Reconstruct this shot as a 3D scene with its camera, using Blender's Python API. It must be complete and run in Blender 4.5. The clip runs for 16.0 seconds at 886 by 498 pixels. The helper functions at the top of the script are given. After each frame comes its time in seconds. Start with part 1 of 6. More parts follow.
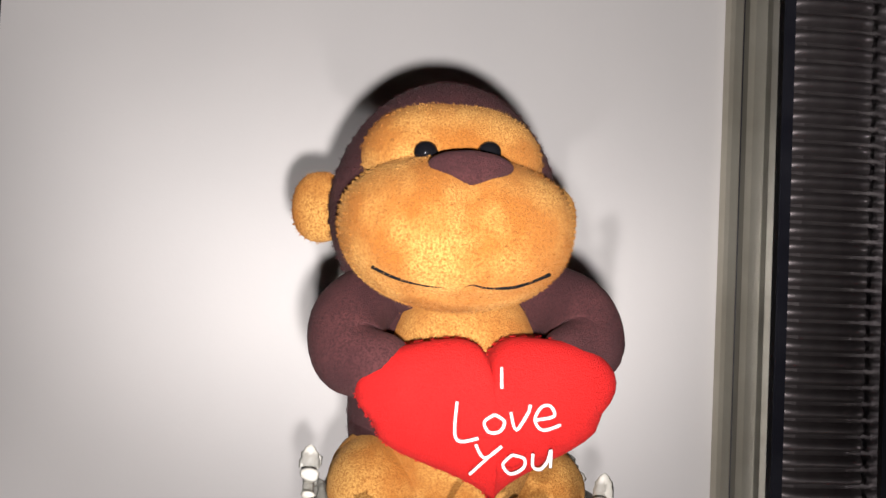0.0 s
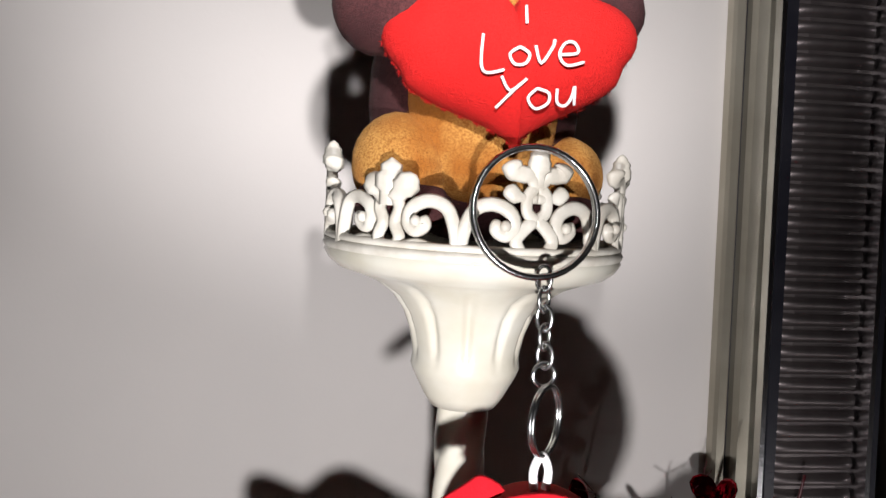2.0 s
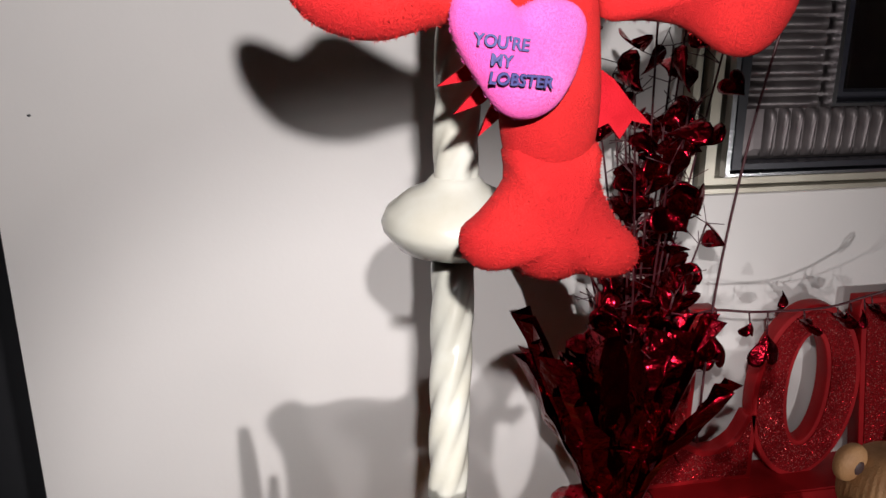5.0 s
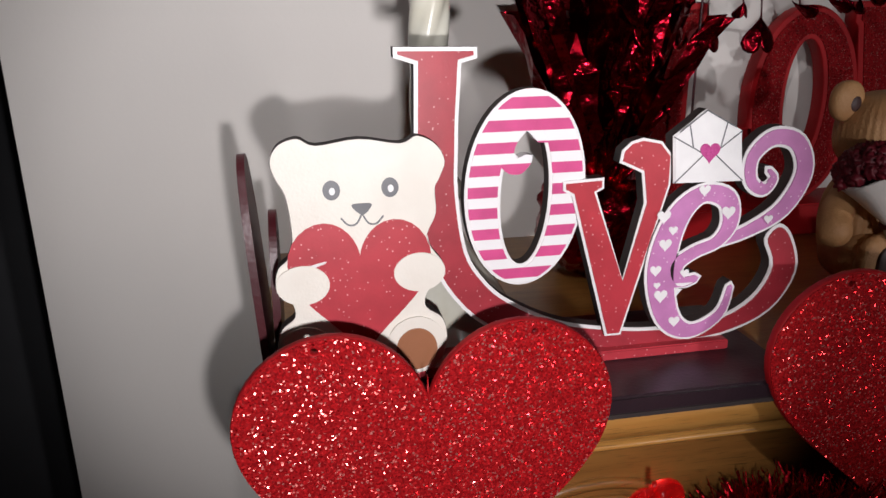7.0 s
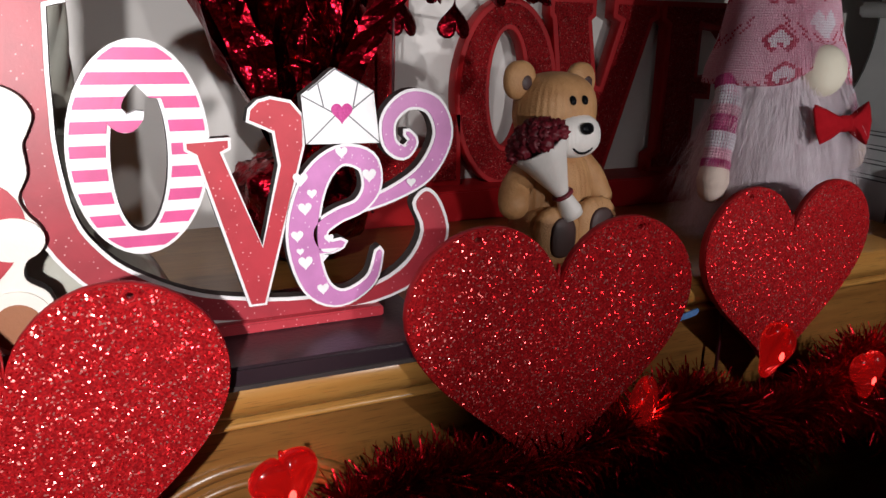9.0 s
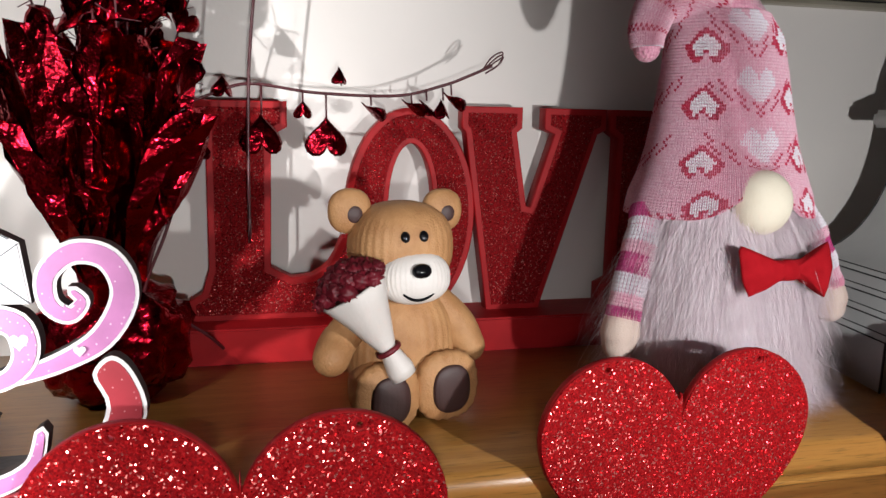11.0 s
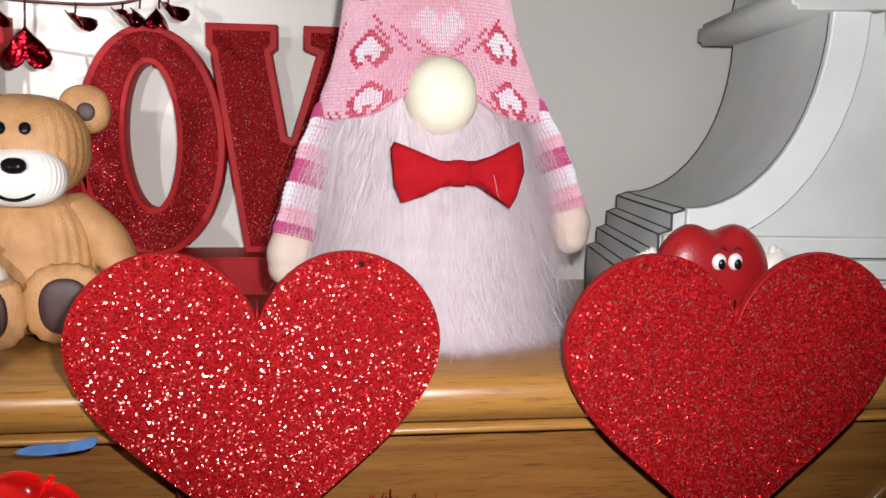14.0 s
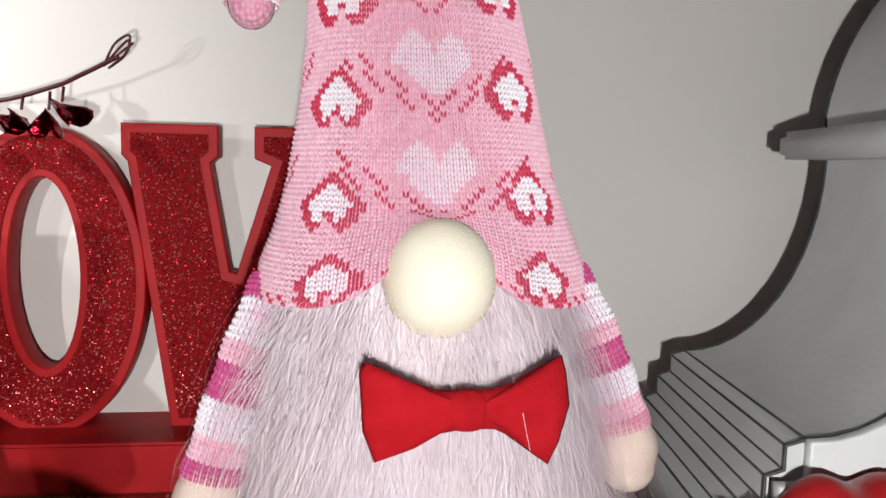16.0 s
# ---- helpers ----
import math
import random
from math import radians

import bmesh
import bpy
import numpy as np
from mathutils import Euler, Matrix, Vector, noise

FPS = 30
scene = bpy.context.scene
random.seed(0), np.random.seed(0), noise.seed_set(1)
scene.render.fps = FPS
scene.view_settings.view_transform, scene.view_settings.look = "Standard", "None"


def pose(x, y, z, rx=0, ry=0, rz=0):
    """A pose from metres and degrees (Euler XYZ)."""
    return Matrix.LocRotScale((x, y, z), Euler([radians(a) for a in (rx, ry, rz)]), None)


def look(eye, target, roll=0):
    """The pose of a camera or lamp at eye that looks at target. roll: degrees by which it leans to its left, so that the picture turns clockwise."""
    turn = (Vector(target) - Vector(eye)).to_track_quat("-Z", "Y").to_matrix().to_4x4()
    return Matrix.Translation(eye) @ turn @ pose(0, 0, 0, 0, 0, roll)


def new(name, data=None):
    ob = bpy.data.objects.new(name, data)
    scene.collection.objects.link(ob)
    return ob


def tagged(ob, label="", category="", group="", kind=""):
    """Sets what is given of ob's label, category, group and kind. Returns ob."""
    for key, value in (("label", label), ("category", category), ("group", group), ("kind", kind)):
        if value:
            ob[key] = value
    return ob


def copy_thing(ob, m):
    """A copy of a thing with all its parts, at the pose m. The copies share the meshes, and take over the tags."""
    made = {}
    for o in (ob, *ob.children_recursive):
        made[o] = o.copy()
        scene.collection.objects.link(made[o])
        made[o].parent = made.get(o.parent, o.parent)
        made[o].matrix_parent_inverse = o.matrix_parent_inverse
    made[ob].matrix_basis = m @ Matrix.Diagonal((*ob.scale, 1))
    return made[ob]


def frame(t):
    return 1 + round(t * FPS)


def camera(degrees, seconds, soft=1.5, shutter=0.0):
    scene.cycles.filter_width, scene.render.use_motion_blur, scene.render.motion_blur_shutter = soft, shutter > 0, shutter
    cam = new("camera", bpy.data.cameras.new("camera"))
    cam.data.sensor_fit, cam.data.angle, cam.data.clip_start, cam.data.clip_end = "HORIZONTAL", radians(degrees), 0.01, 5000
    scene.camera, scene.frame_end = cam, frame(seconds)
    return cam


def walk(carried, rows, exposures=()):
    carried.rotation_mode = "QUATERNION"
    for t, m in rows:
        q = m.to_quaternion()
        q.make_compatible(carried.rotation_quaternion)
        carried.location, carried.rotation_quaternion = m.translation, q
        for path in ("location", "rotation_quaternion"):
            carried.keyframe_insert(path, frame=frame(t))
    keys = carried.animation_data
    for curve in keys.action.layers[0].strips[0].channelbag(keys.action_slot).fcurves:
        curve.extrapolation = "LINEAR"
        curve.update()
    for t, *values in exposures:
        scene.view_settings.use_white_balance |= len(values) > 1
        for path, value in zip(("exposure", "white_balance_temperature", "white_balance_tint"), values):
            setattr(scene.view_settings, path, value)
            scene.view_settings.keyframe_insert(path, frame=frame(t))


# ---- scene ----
cam = camera(61.16, 16.0)
PATH = [
    (0, (0.1533, -0.4247, 0.5411), (0.2692, 0.5681, 0.5719), 2.54),
    (0.5, (0.1542, -0.4349, 0.5396), (0.2766, 0.5568, 0.5811), 2.92),
    (1, (0.1588, -0.4358, 0.5200), (0.2643, 0.5579, 0.5584), 2.23),
    (1.5, (0.1528, -0.4344, 0.4943), (0.2742, 0.5582, 0.4974), 2.63),
    (2, (0.1482, -0.4282, 0.4591), (0.2726, 0.5635, 0.4272), 2.21),
    (2.5, (0.1443, -0.4247, 0.4378), (0.2899, 0.5630, 0.3807), 2.20),
    (3, (0.1439, -0.4314, 0.4164), (0.3023, 0.5525, 0.3340), 1.25),
    (3.5, (0.1421, -0.4381, 0.3996), (0.2948, 0.5432, 0.2830), 0.52),
    (4, (0.1427, -0.4347, 0.3743), (0.2980, 0.5392, 0.2088), 0.83),
    (4.5, (0.1401, -0.4315, 0.3390), (0.2912, 0.5290, 0.1053), 0.79),
    (4.7, (0.1327, -0.4377, 0.3338), (0.3030, 0.5097, 0.0629), -0.11),
    (6.8, (0.1305, -0.4846, 0.1493), (0.2892, 0.4550, -0.1538), -1.00),
    (7, (0.1302, -0.4922, 0.1358), (0.3004, 0.4472, -0.1617), -1.02),
    (7.5, (0.1378, -0.4996, 0.1128), (0.3401, 0.4329, -0.1864), -0.42),
    (8, (0.1460, -0.5058, 0.1027), (0.4194, 0.4107, -0.1891), 0.57),
    (8.5, (0.1634, -0.5149, 0.1040), (0.4916, 0.3840, -0.1861), -0.06),
    (9, (0.2037, -0.5082, 0.1122), (0.5968, 0.3690, -0.1632), 1.01),
    (9.5, (0.2491, -0.4954, 0.1209), (0.6466, 0.3872, -0.1301), 1.47),
    (10, (0.2878, -0.4907, 0.1341), (0.6404, 0.4167, -0.0944), 1.56),
    (10.2, (0.3060, -0.4902, 0.1427), (0.6348, 0.4291, -0.0733), 1.34),
    (12.3, (0.4749, -0.4821, 0.0912), (0.5637, 0.5026, -0.0586), 0.73),
    (12.5, (0.4844, -0.4842, 0.0826), (0.5609, 0.5010, -0.0710), 0.55),
    (13, (0.5146, -0.4903, 0.0599), (0.5917, 0.4902, -0.1207), 0.91),
    (13.5, (0.5569, -0.4897, 0.0576), (0.6411, 0.4923, -0.1115), 1.03),
    (14, (0.5904, -0.4773, 0.0750), (0.7043, 0.5059, -0.0682), 0.82),
    (14.5, (0.6099, -0.4588, 0.0993), (0.7082, 0.5291, -0.0205), 1.15),
    (15, (0.6083, -0.4348, 0.1266), (0.6868, 0.5570, 0.0264), 1.37),
    (15.5, (0.6020, -0.3922, 0.1304), (0.7051, 0.5977, 0.0332), 1.48),
    (16, (0.6010, -0.3577, 0.1224), (0.7263, 0.6293, 0.0209), 1.42),
]
walk(cam, [(t, look(eye, target, roll)) for t, eye, target, roll in PATH],
     [(0, 0.3, 6500, 10), (1.5, 0.25, 6500, 10), (2.5, 0.1, 6500, 10), (3.5, 0.15, 6500, 10), (4.5, 0.42, 6500, 10), (7, -0.10, 6500, 10), (8, -0.10, 6500, 10), (8.5, 0.05, 6500, 9), (9.3, 0.48, 6500, 8), (10, 0.90, 6500, 7), (12.3, 1.50, 6500, 6), (14, 1.62, 6500, 5), (16, 1.62, 6500, 4)])

# ---- light: the torch beside the lens, at five stations of the way, and the dim room ----
world = bpy.data.worlds.new("room_world")
scene.world = world
world.use_nodes = True
world.node_tree.nodes["Background"].inputs[0].default_value = (0.9, 0.95, 1.0, 1)
world.node_tree.nodes["Background"].inputs[1].default_value = 0.05


def torch(eye, target, watts, cone, blend=0.5):
    d = bpy.data.lights.new("torch", "SPOT")
    d.energy, d.spot_size, d.spot_blend, d.shadow_soft_size = watts, radians(cone), blend, 0.0045
    d.color = (1.0, 0.965, 0.985)
    ob = new("torch", d)
    ob.matrix_world = look(eye, target)
    return ob


torch((0.160, -0.432, 0.525), (0.20, 0.0, 0.745), 5.6, 94, 0.7)
torch((0.151, -0.436, 0.372), (0.15, 0.0, 0.285), 4.7, 98, 0.7)
torch((0.144, -0.502, 0.102), (0.180, -0.1, 0.022), 4.1, 66, 0.6)
torch((0.390, -0.488, 0.100), (0.355, -0.1, 0.045), 1.1, 68, 0.8)
torch((0.604, -0.455, 0.090), (0.650, 0.0, 0.100), 1.75, 98, 0.6)


# ---- materials ----
def nodes_of(name):
    m = bpy.data.materials.new(name)
    m.use_nodes = True
    nt = m.node_tree
    return m, nt, nt.nodes, nt.links, nt.nodes["Principled BSDF"]


def noise_tex(nt, scale, detail=3.0, coords="Object"):
    tc = nt.nodes.new("ShaderNodeTexCoord")
    n = nt.nodes.new("ShaderNodeTexNoise")
    n.inputs["Scale"].default_value, n.inputs["Detail"].default_value = scale, detail
    nt.links.new(tc.outputs[coords], n.inputs["Vector"])
    return n


def mixed(nt, fac, a, b):
    r = nt.nodes.new("ShaderNodeMix")
    r.data_type = "RGBA"
    nt.links.new(fac, r.inputs[0])
    for i, c in ((6, a), (7, b)):
        if isinstance(c, tuple):
            r.inputs[i].default_value = (*c, 1)
        else:
            nt.links.new(c, r.inputs[i])
    return r.outputs[2]


def bump(nt, height, strength, distance):
    b = nt.nodes.new("ShaderNodeBump")
    b.inputs["Strength"].default_value, b.inputs["Distance"].default_value = strength, distance
    nt.links.new(height, b.inputs["Height"])
    return b.outputs["Normal"]


def ramp(nt, fac, lo, hi):
    r = nt.nodes.new("ShaderNodeMapRange")
    r.inputs[1].default_value, r.inputs[2].default_value = lo, hi
    nt.links.new(fac, r.inputs[0])
    return r.outputs[0]


def paint(name, a, b, rough=0.5, metal=0.0, scale=40.0, fine=600.0, relief=0.3, depth=0.0004, sheen=0.0, coat=0.0, spec=0.5):
    """Two tones in soft patches, with fine relief."""
    m, nt, nodes, links, p = nodes_of(name)
    n = noise_tex(nt, scale, 4)
    f = noise_tex(nt, fine, 2)
    links.new(mixed(nt, ramp(nt, n.outputs["Fac"], 0.35, 0.65), a, b), p.inputs["Base Color"])
    p.inputs["Roughness"].default_value, p.inputs["Metallic"].default_value = rough, metal
    p.inputs["Sheen Weight"].default_value, p.inputs["Sheen Roughness"].default_value = sheen, 0.45
    p.inputs["Sheen Tint"].default_value = (*[min(1, c * 1.6 + 0.1) for c in a], 1)
    p.inputs["Coat Weight"].default_value = coat
    p.inputs["Specular IOR Level"].default_value = spec
    links.new(bump(nt, f.outputs["Fac"], relief, depth), p.inputs["Normal"])
    return m


def plush(name, a, b, sheen=0.2, scale=38.0, speck=0.88):
    """Short pile: brushed lights and darks, speckled, over a rough nap."""
    m, nt, nodes, links, p = nodes_of(name)
    n, s, f = noise_tex(nt, scale, 5), noise_tex(nt, 1500, 4), noise_tex(nt, 3600, 3)
    base = mixed(nt, ramp(nt, n.outputs["Fac"], 0.40, 0.60), a, b)
    links.new(mixed(nt, ramp(nt, s.outputs["Fac"], 0.40, 0.70), base, tuple(c * speck for c in b)), p.inputs["Base Color"])
    p.inputs["Roughness"].default_value = 0.8
    p.inputs["Specular IOR Level"].default_value = 0.25
    p.inputs["Sheen Weight"].default_value, p.inputs["Sheen Roughness"].default_value = sheen, 0.35
    p.inputs["Sheen Tint"].default_value = (*[min(1, c * 1.7 + 0.08) for c in a], 1)
    ad = nodes.new("ShaderNodeMath")
    links.new(s.outputs["Fac"], ad.inputs[0])
    links.new(f.outputs["Fac"], ad.inputs[1])
    links.new(bump(nt, ad.outputs[0], 0.8, 0.0006), p.inputs["Normal"])
    return m


def glitter(name, deep, bright, cell=1500.0, tilt=1.0):
    """A red ground sown with small metallic flakes, each at its own tilt."""
    m, nt, nodes, links, p = nodes_of(name)
    tc = nodes.new("ShaderNodeTexCoord")
    v = nodes.new("ShaderNodeTexVoronoi")
    v.inputs["Scale"].default_value = cell
    links.new(tc.outputs["Object"], v.inputs["Vector"])
    g = nodes.new("ShaderNodeNewGeometry")
    sub = nodes.new("ShaderNodeVectorMath")
    sub.operation = "SUBTRACT"
    links.new(v.outputs["Color"], sub.inputs[0])
    sub.inputs[1].default_value = (0.5, 0.5, 0.5)
    sc = nodes.new("ShaderNodeVectorMath")
    sc.operation = "SCALE"
    sc.inputs["Scale"].default_value = tilt
    links.new(sub.outputs[0], sc.inputs[0])
    ad = nodes.new("ShaderNodeVectorMath")
    links.new(sc.outputs[0], ad.inputs[0])
    links.new(g.outputs["Normal"], ad.inputs[1])
    nm = nodes.new("ShaderNodeVectorMath")
    nm.operation = "NORMALIZE"
    links.new(ad.outputs[0], nm.inputs[0])
    sep = nodes.new("ShaderNodeSeparateColor")
    links.new(v.outputs["Color"], sep.inputs[0])
    ground = mixed(nt, ramp(nt, sep.outputs[1], 0.1, 1.0), deep, bright)
    flake = ramp(nt, sep.outputs[2], 0.87, 0.88)
    col = mixed(nt, flake, ground, mixed(nt, ramp(nt, sep.outputs[0], 0.35, 0.75), bright, (0.95, 0.28, 0.25)))
    links.new(col, p.inputs["Base Color"])
    half = nodes.new("ShaderNodeMapRange")
    half.inputs[4].default_value = 0.75
    links.new(flake, half.inputs[0])
    links.new(half.outputs[0], p.inputs["Metallic"])
    rr = nodes.new("ShaderNodeMapRange")
    rr.inputs[3].default_value, rr.inputs[4].default_value = 0.72, 0.24
    links.new(flake, rr.inputs[0])
    links.new(rr.outputs[0], p.inputs["Roughness"])
    p.inputs["Specular IOR Level"].default_value = 0.12
    links.new(nm.outputs[0], p.inputs["Normal"])
    return m


def wood(name, a, b, rough=0.35, stretch=(3.0, 60.0, 60.0)):
    m, nt, nodes, links, p = nodes_of(name)
    tc = nodes.new("ShaderNodeTexCoord")
    mp = nodes.new("ShaderNodeMapping")
    mp.inputs["Scale"].default_value = stretch
    links.new(tc.outputs["Object"], mp.inputs[0])
    n = nodes.new("ShaderNodeTexNoise")
    n.inputs["Scale"].default_value, n.inputs["Detail"].default_value, n.inputs["Distortion"].default_value = 3.0, 6.0, 0.6
    links.new(mp.outputs[0], n.inputs[0])
    fine = nodes.new("ShaderNodeTexNoise")
    fine.inputs["Scale"].default_value, fine.inputs["Detail"].default_value = 24.0, 4.0
    links.new(mp.outputs[0], fine.inputs[0])
    base = mixed(nt, ramp(nt, n.outputs["Fac"], 0.3, 0.7), a, b)
    dark = mixed(nt, ramp(nt, fine.outputs["Fac"], 0.56, 0.68), base, tuple(c * 0.45 for c in a))
    links.new(dark, p.inputs["Base Color"])
    p.inputs["Roughness"].default_value = rough
    p.inputs["Coat Weight"].default_value = 0.25
    p.inputs["Coat Roughness"].default_value = 0.25
    links.new(bump(nt, fine.outputs["Fac"], 0.15, 0.0003), p.inputs["Normal"])
    return m


def knit(name, a, b):
    """Knitted ground: small stitches in relief."""
    m, nt, nodes, links, p = nodes_of(name)
    tc = nodes.new("ShaderNodeTexCoord")
    v = nodes.new("ShaderNodeTexVoronoi")
    v.inputs["Scale"].default_value = 560.0
    v.inputs["Randomness"].default_value = 0.35
    links.new(tc.outputs["Object"], v.inputs[0])
    col = mixed(nt, ramp(nt, v.outputs["Distance"], 0.35, 0.75), a, b)
    links.new(col, p.inputs["Base Color"])
    p.inputs["Roughness"].default_value = 0.85
    p.inputs["Sheen Weight"].default_value = 0.3
    inv = nodes.new("ShaderNodeMath")
    inv.operation = "MULTIPLY"
    inv.inputs[1].default_value = -1.0
    links.new(v.outputs["Distance"], inv.inputs[0])
    links.new(bump(nt, inv.outputs[0], 0.8, 0.0012), p.inputs["Normal"])
    return m


def yarn(name, a, b):
    """Soft cotton yarn: each leg of a stitch has its own shade."""
    m, nt, nodes, links, p = nodes_of(name)
    g = nodes.new("ShaderNodeNewGeometry")
    f = noise_tex(nt, 2600, 3)
    base = mixed(nt, ramp(nt, g.outputs["Random Per Island"], 0.1, 0.9), a, b)
    links.new(mixed(nt, ramp(nt, f.outputs["Fac"], 0.35, 0.8), base, tuple(c * 0.72 for c in b)), p.inputs["Base Color"])
    p.inputs["Roughness"].default_value = 0.8
    p.inputs["Specular IOR Level"].default_value = 0.3
    p.inputs["Sheen Weight"].default_value = 0.15
    links.new(bump(nt, f.outputs["Fac"], 0.6, 0.0003), p.inputs["Normal"])
    return m


def printed(name, a, b, kind, rough=0.45):
    """Printed board: stripes, dots or speckles in a second colour."""
    m, nt, nodes, links, p = nodes_of(name)
    tc = nodes.new("ShaderNodeTexCoord")
    if kind == "stripes":
        sep = nodes.new("ShaderNodeSeparateXYZ")
        links.new(tc.outputs["Object"], sep.inputs[0])
        mu = nodes.new("ShaderNodeMath")
        mu.operation = "MULTIPLY"
        mu.inputs[1].default_value = 118.0
        links.new(sep.outputs[2], mu.inputs[0])
        fr = nodes.new("ShaderNodeMath")
        fr.operation = "FRACT"
        links.new(mu.outputs[0], fr.inputs[0])
        fac = ramp(nt, fr.outputs[0], 0.50, 0.53)
    else:
        v = nodes.new("ShaderNodeTexVoronoi")
        v.inputs["Scale"].default_value = 420.0
        links.new(tc.outputs["Object"], v.inputs[0])
        fac = ramp(nt, v.outputs["Distance"], 0.16, 0.10)
    n = noise_tex(nt, 90, 4)
    f = noise_tex(nt, 900, 2)
    shade = mixed(nt, ramp(nt, n.outputs["Fac"], 0.3, 0.7), a, tuple(c * 0.78 for c in a))
    links.new(mixed(nt, fac, shade, b), p.inputs["Base Color"])
    p.inputs["Roughness"].default_value = rough
    links.new(bump(nt, f.outputs["Fac"], 0.2, 0.0002), p.inputs["Normal"])
    return m


def foil(name, a, rough=0.16):
    m, nt, nodes, links, p = nodes_of(name)
    n = noise_tex(nt, 130, 3)
    p.inputs["Base Color"].default_value = (*a, 1)
    links.new(mixed(nt, ramp(nt, n.outputs["Fac"], 0.3, 0.7), a, tuple(c * 0.5 for c in a)), p.inputs["Base Color"])
    p.inputs["Metallic"].default_value, p.inputs["Roughness"].default_value = 1.0, rough
    links.new(bump(nt, n.outputs["Fac"], 0.5, 0.004), p.inputs["Normal"])
    return m


M_WALL = paint("wall_paint", (0.70, 0.665, 0.63), (0.66, 0.63, 0.60), 0.75, scale=6, fine=260, relief=0.12, depth=0.0006)
M_ROOM = paint("room_paint", (0.42, 0.40, 0.38), (0.38, 0.36, 0.35), 0.8, scale=3, fine=200)
# near-black because the shade of the recess is put into the colour
M_SHADED = paint("shaded_wall", (0.055, 0.055, 0.06), (0.045, 0.045, 0.05), 0.6, scale=8)
M_SHELF = wood("dark_oak", (0.088, 0.030, 0.012), (0.055, 0.017, 0.007), 0.36)
M_LIP = wood("light_oak", (0.43, 0.215, 0.055), (0.33, 0.145, 0.032), 0.32)
M_PANEL = wood("panel_oak", (0.26, 0.115, 0.028), (0.18, 0.072, 0.017), 0.37)
M_BOARD = paint("black_lacquer", (0.018, 0.010, 0.014), (0.026, 0.014, 0.018), 0.3, scale=30)
M_CREAM = paint("cream_enamel", (0.56, 0.55, 0.48), (0.50, 0.475, 0.39), 0.27, scale=55, fine=220, relief=0.1, coat=0.3)
M_LACE = paint("chipped_white_enamel", (0.62, 0.60, 0.53), (0.48, 0.45, 0.38), 0.42, scale=120, fine=500)
M_CHROME = paint("steel", (0.62, 0.62, 0.62), (0.48, 0.48, 0.48), 0.22, 1.0, scale=300)
M_BROWN = plush("brown_plush", (0.080, 0.024, 0.024), (0.046, 0.013, 0.014), 0.16, 60, 0.6)
M_TAN = plush("tan_plush", (0.54, 0.28, 0.072), (0.36, 0.125, 0.018), 0.25, 55, 0.74)
M_RED = plush("red_plush", (0.56, 0.012, 0.010), (0.48, 0.008, 0.007), 0.08)
M_LOBSTER = plush("lobster_plush", (0.52, 0.014, 0.013), (0.42, 0.008, 0.009), 0.08)
M_PINKISH = plush("rose_plush", (0.56, 0.045, 0.080), (0.40, 0.016, 0.032), 0.3)
M_PINK = plush("pink_plush", (0.70, 0.13, 0.38), (0.58, 0.070, 0.28), 0.25)
M_FELT = paint("red_felt", (0.40, 0.009, 0.016), (0.32, 0.006, 0.011), 0.95, spec=0.1, scale=120, fine=1500, relief=0.6, depth=0.0006)
M_WHITE_THREAD = paint("white_thread", (0.78, 0.76, 0.76), (0.70, 0.68, 0.68), 0.6, fine=1800)
M_BLACK_THREAD = paint("black_thread", (0.006, 0.006, 0.007), (0.010, 0.010, 0.011), 0.95, fine=1500, spec=0.06)
M_CHEEK = paint("pale_pink_thread", (0.74, 0.34, 0.44), (0.66, 0.26, 0.36), 0.6, fine=1800)
M_NAVY = paint("navy_thread", (0.03, 0.03, 0.12), (0.04, 0.04, 0.14), 0.7)
M_GLOSSBLACK = paint("black_bead", (0.004, 0.004, 0.005), (0.006, 0.006, 0.007), 0.12, spec=0.35)
M_GLITTER = glitter("red_glitter", (0.19, 0.002, 0.004), (0.42, 0.007, 0.010), 1450, 0.95)
M_GLITTER2 = glitter("red_glitter_fine", (0.11, 0.0015, 0.003), (0.26, 0.004, 0.007), 1700, 1.0)
M_REDEDGE = paint("red_lacquer", (0.34, 0.006, 0.009), (0.28, 0.004, 0.007), 0.55, scale=60, spec=0.22)
M_BOARDBACK = paint("black_cut_edge", (0.020, 0.014, 0.014), (0.035, 0.022, 0.02), 0.7)
M_WHITE = paint("white_print", (0.80, 0.78, 0.78), (0.74, 0.72, 0.72), 0.45, scale=100)
M_IVORY = paint("ivory_print", (0.78, 0.74, 0.67), (0.73, 0.68, 0.61), 0.55, scale=50, fine=900)
M_REDPRINT = printed("speckled_red_print", (0.48, 0.036, 0.052), (0.72, 0.34, 0.34), "dots")
M_LRED = printed("speckled_dark_red_print", (0.38, 0.030, 0.045), (0.60, 0.28, 0.28), "dots")
M_STRIPE = printed("striped_print", (0.66, 0.075, 0.25), (0.80, 0.78, 0.79), "stripes")
M_MAUVE = printed("mauve_print", (0.56, 0.21, 0.46), (0.74, 0.54, 0.67), "dots")
M_BROWNPRINT = paint("brown_print", (0.33, 0.13, 0.06), (0.28, 0.11, 0.05), 0.5)
M_GREYPRINT = paint("grey_print", (0.12, 0.12, 0.13), (0.16, 0.16, 0.17), 0.5)
M_RESIN = paint("tan_resin", (0.47, 0.25, 0.105), (0.37, 0.18, 0.07), 0.62, scale=90, fine=900, relief=0.7, depth=0.0006)
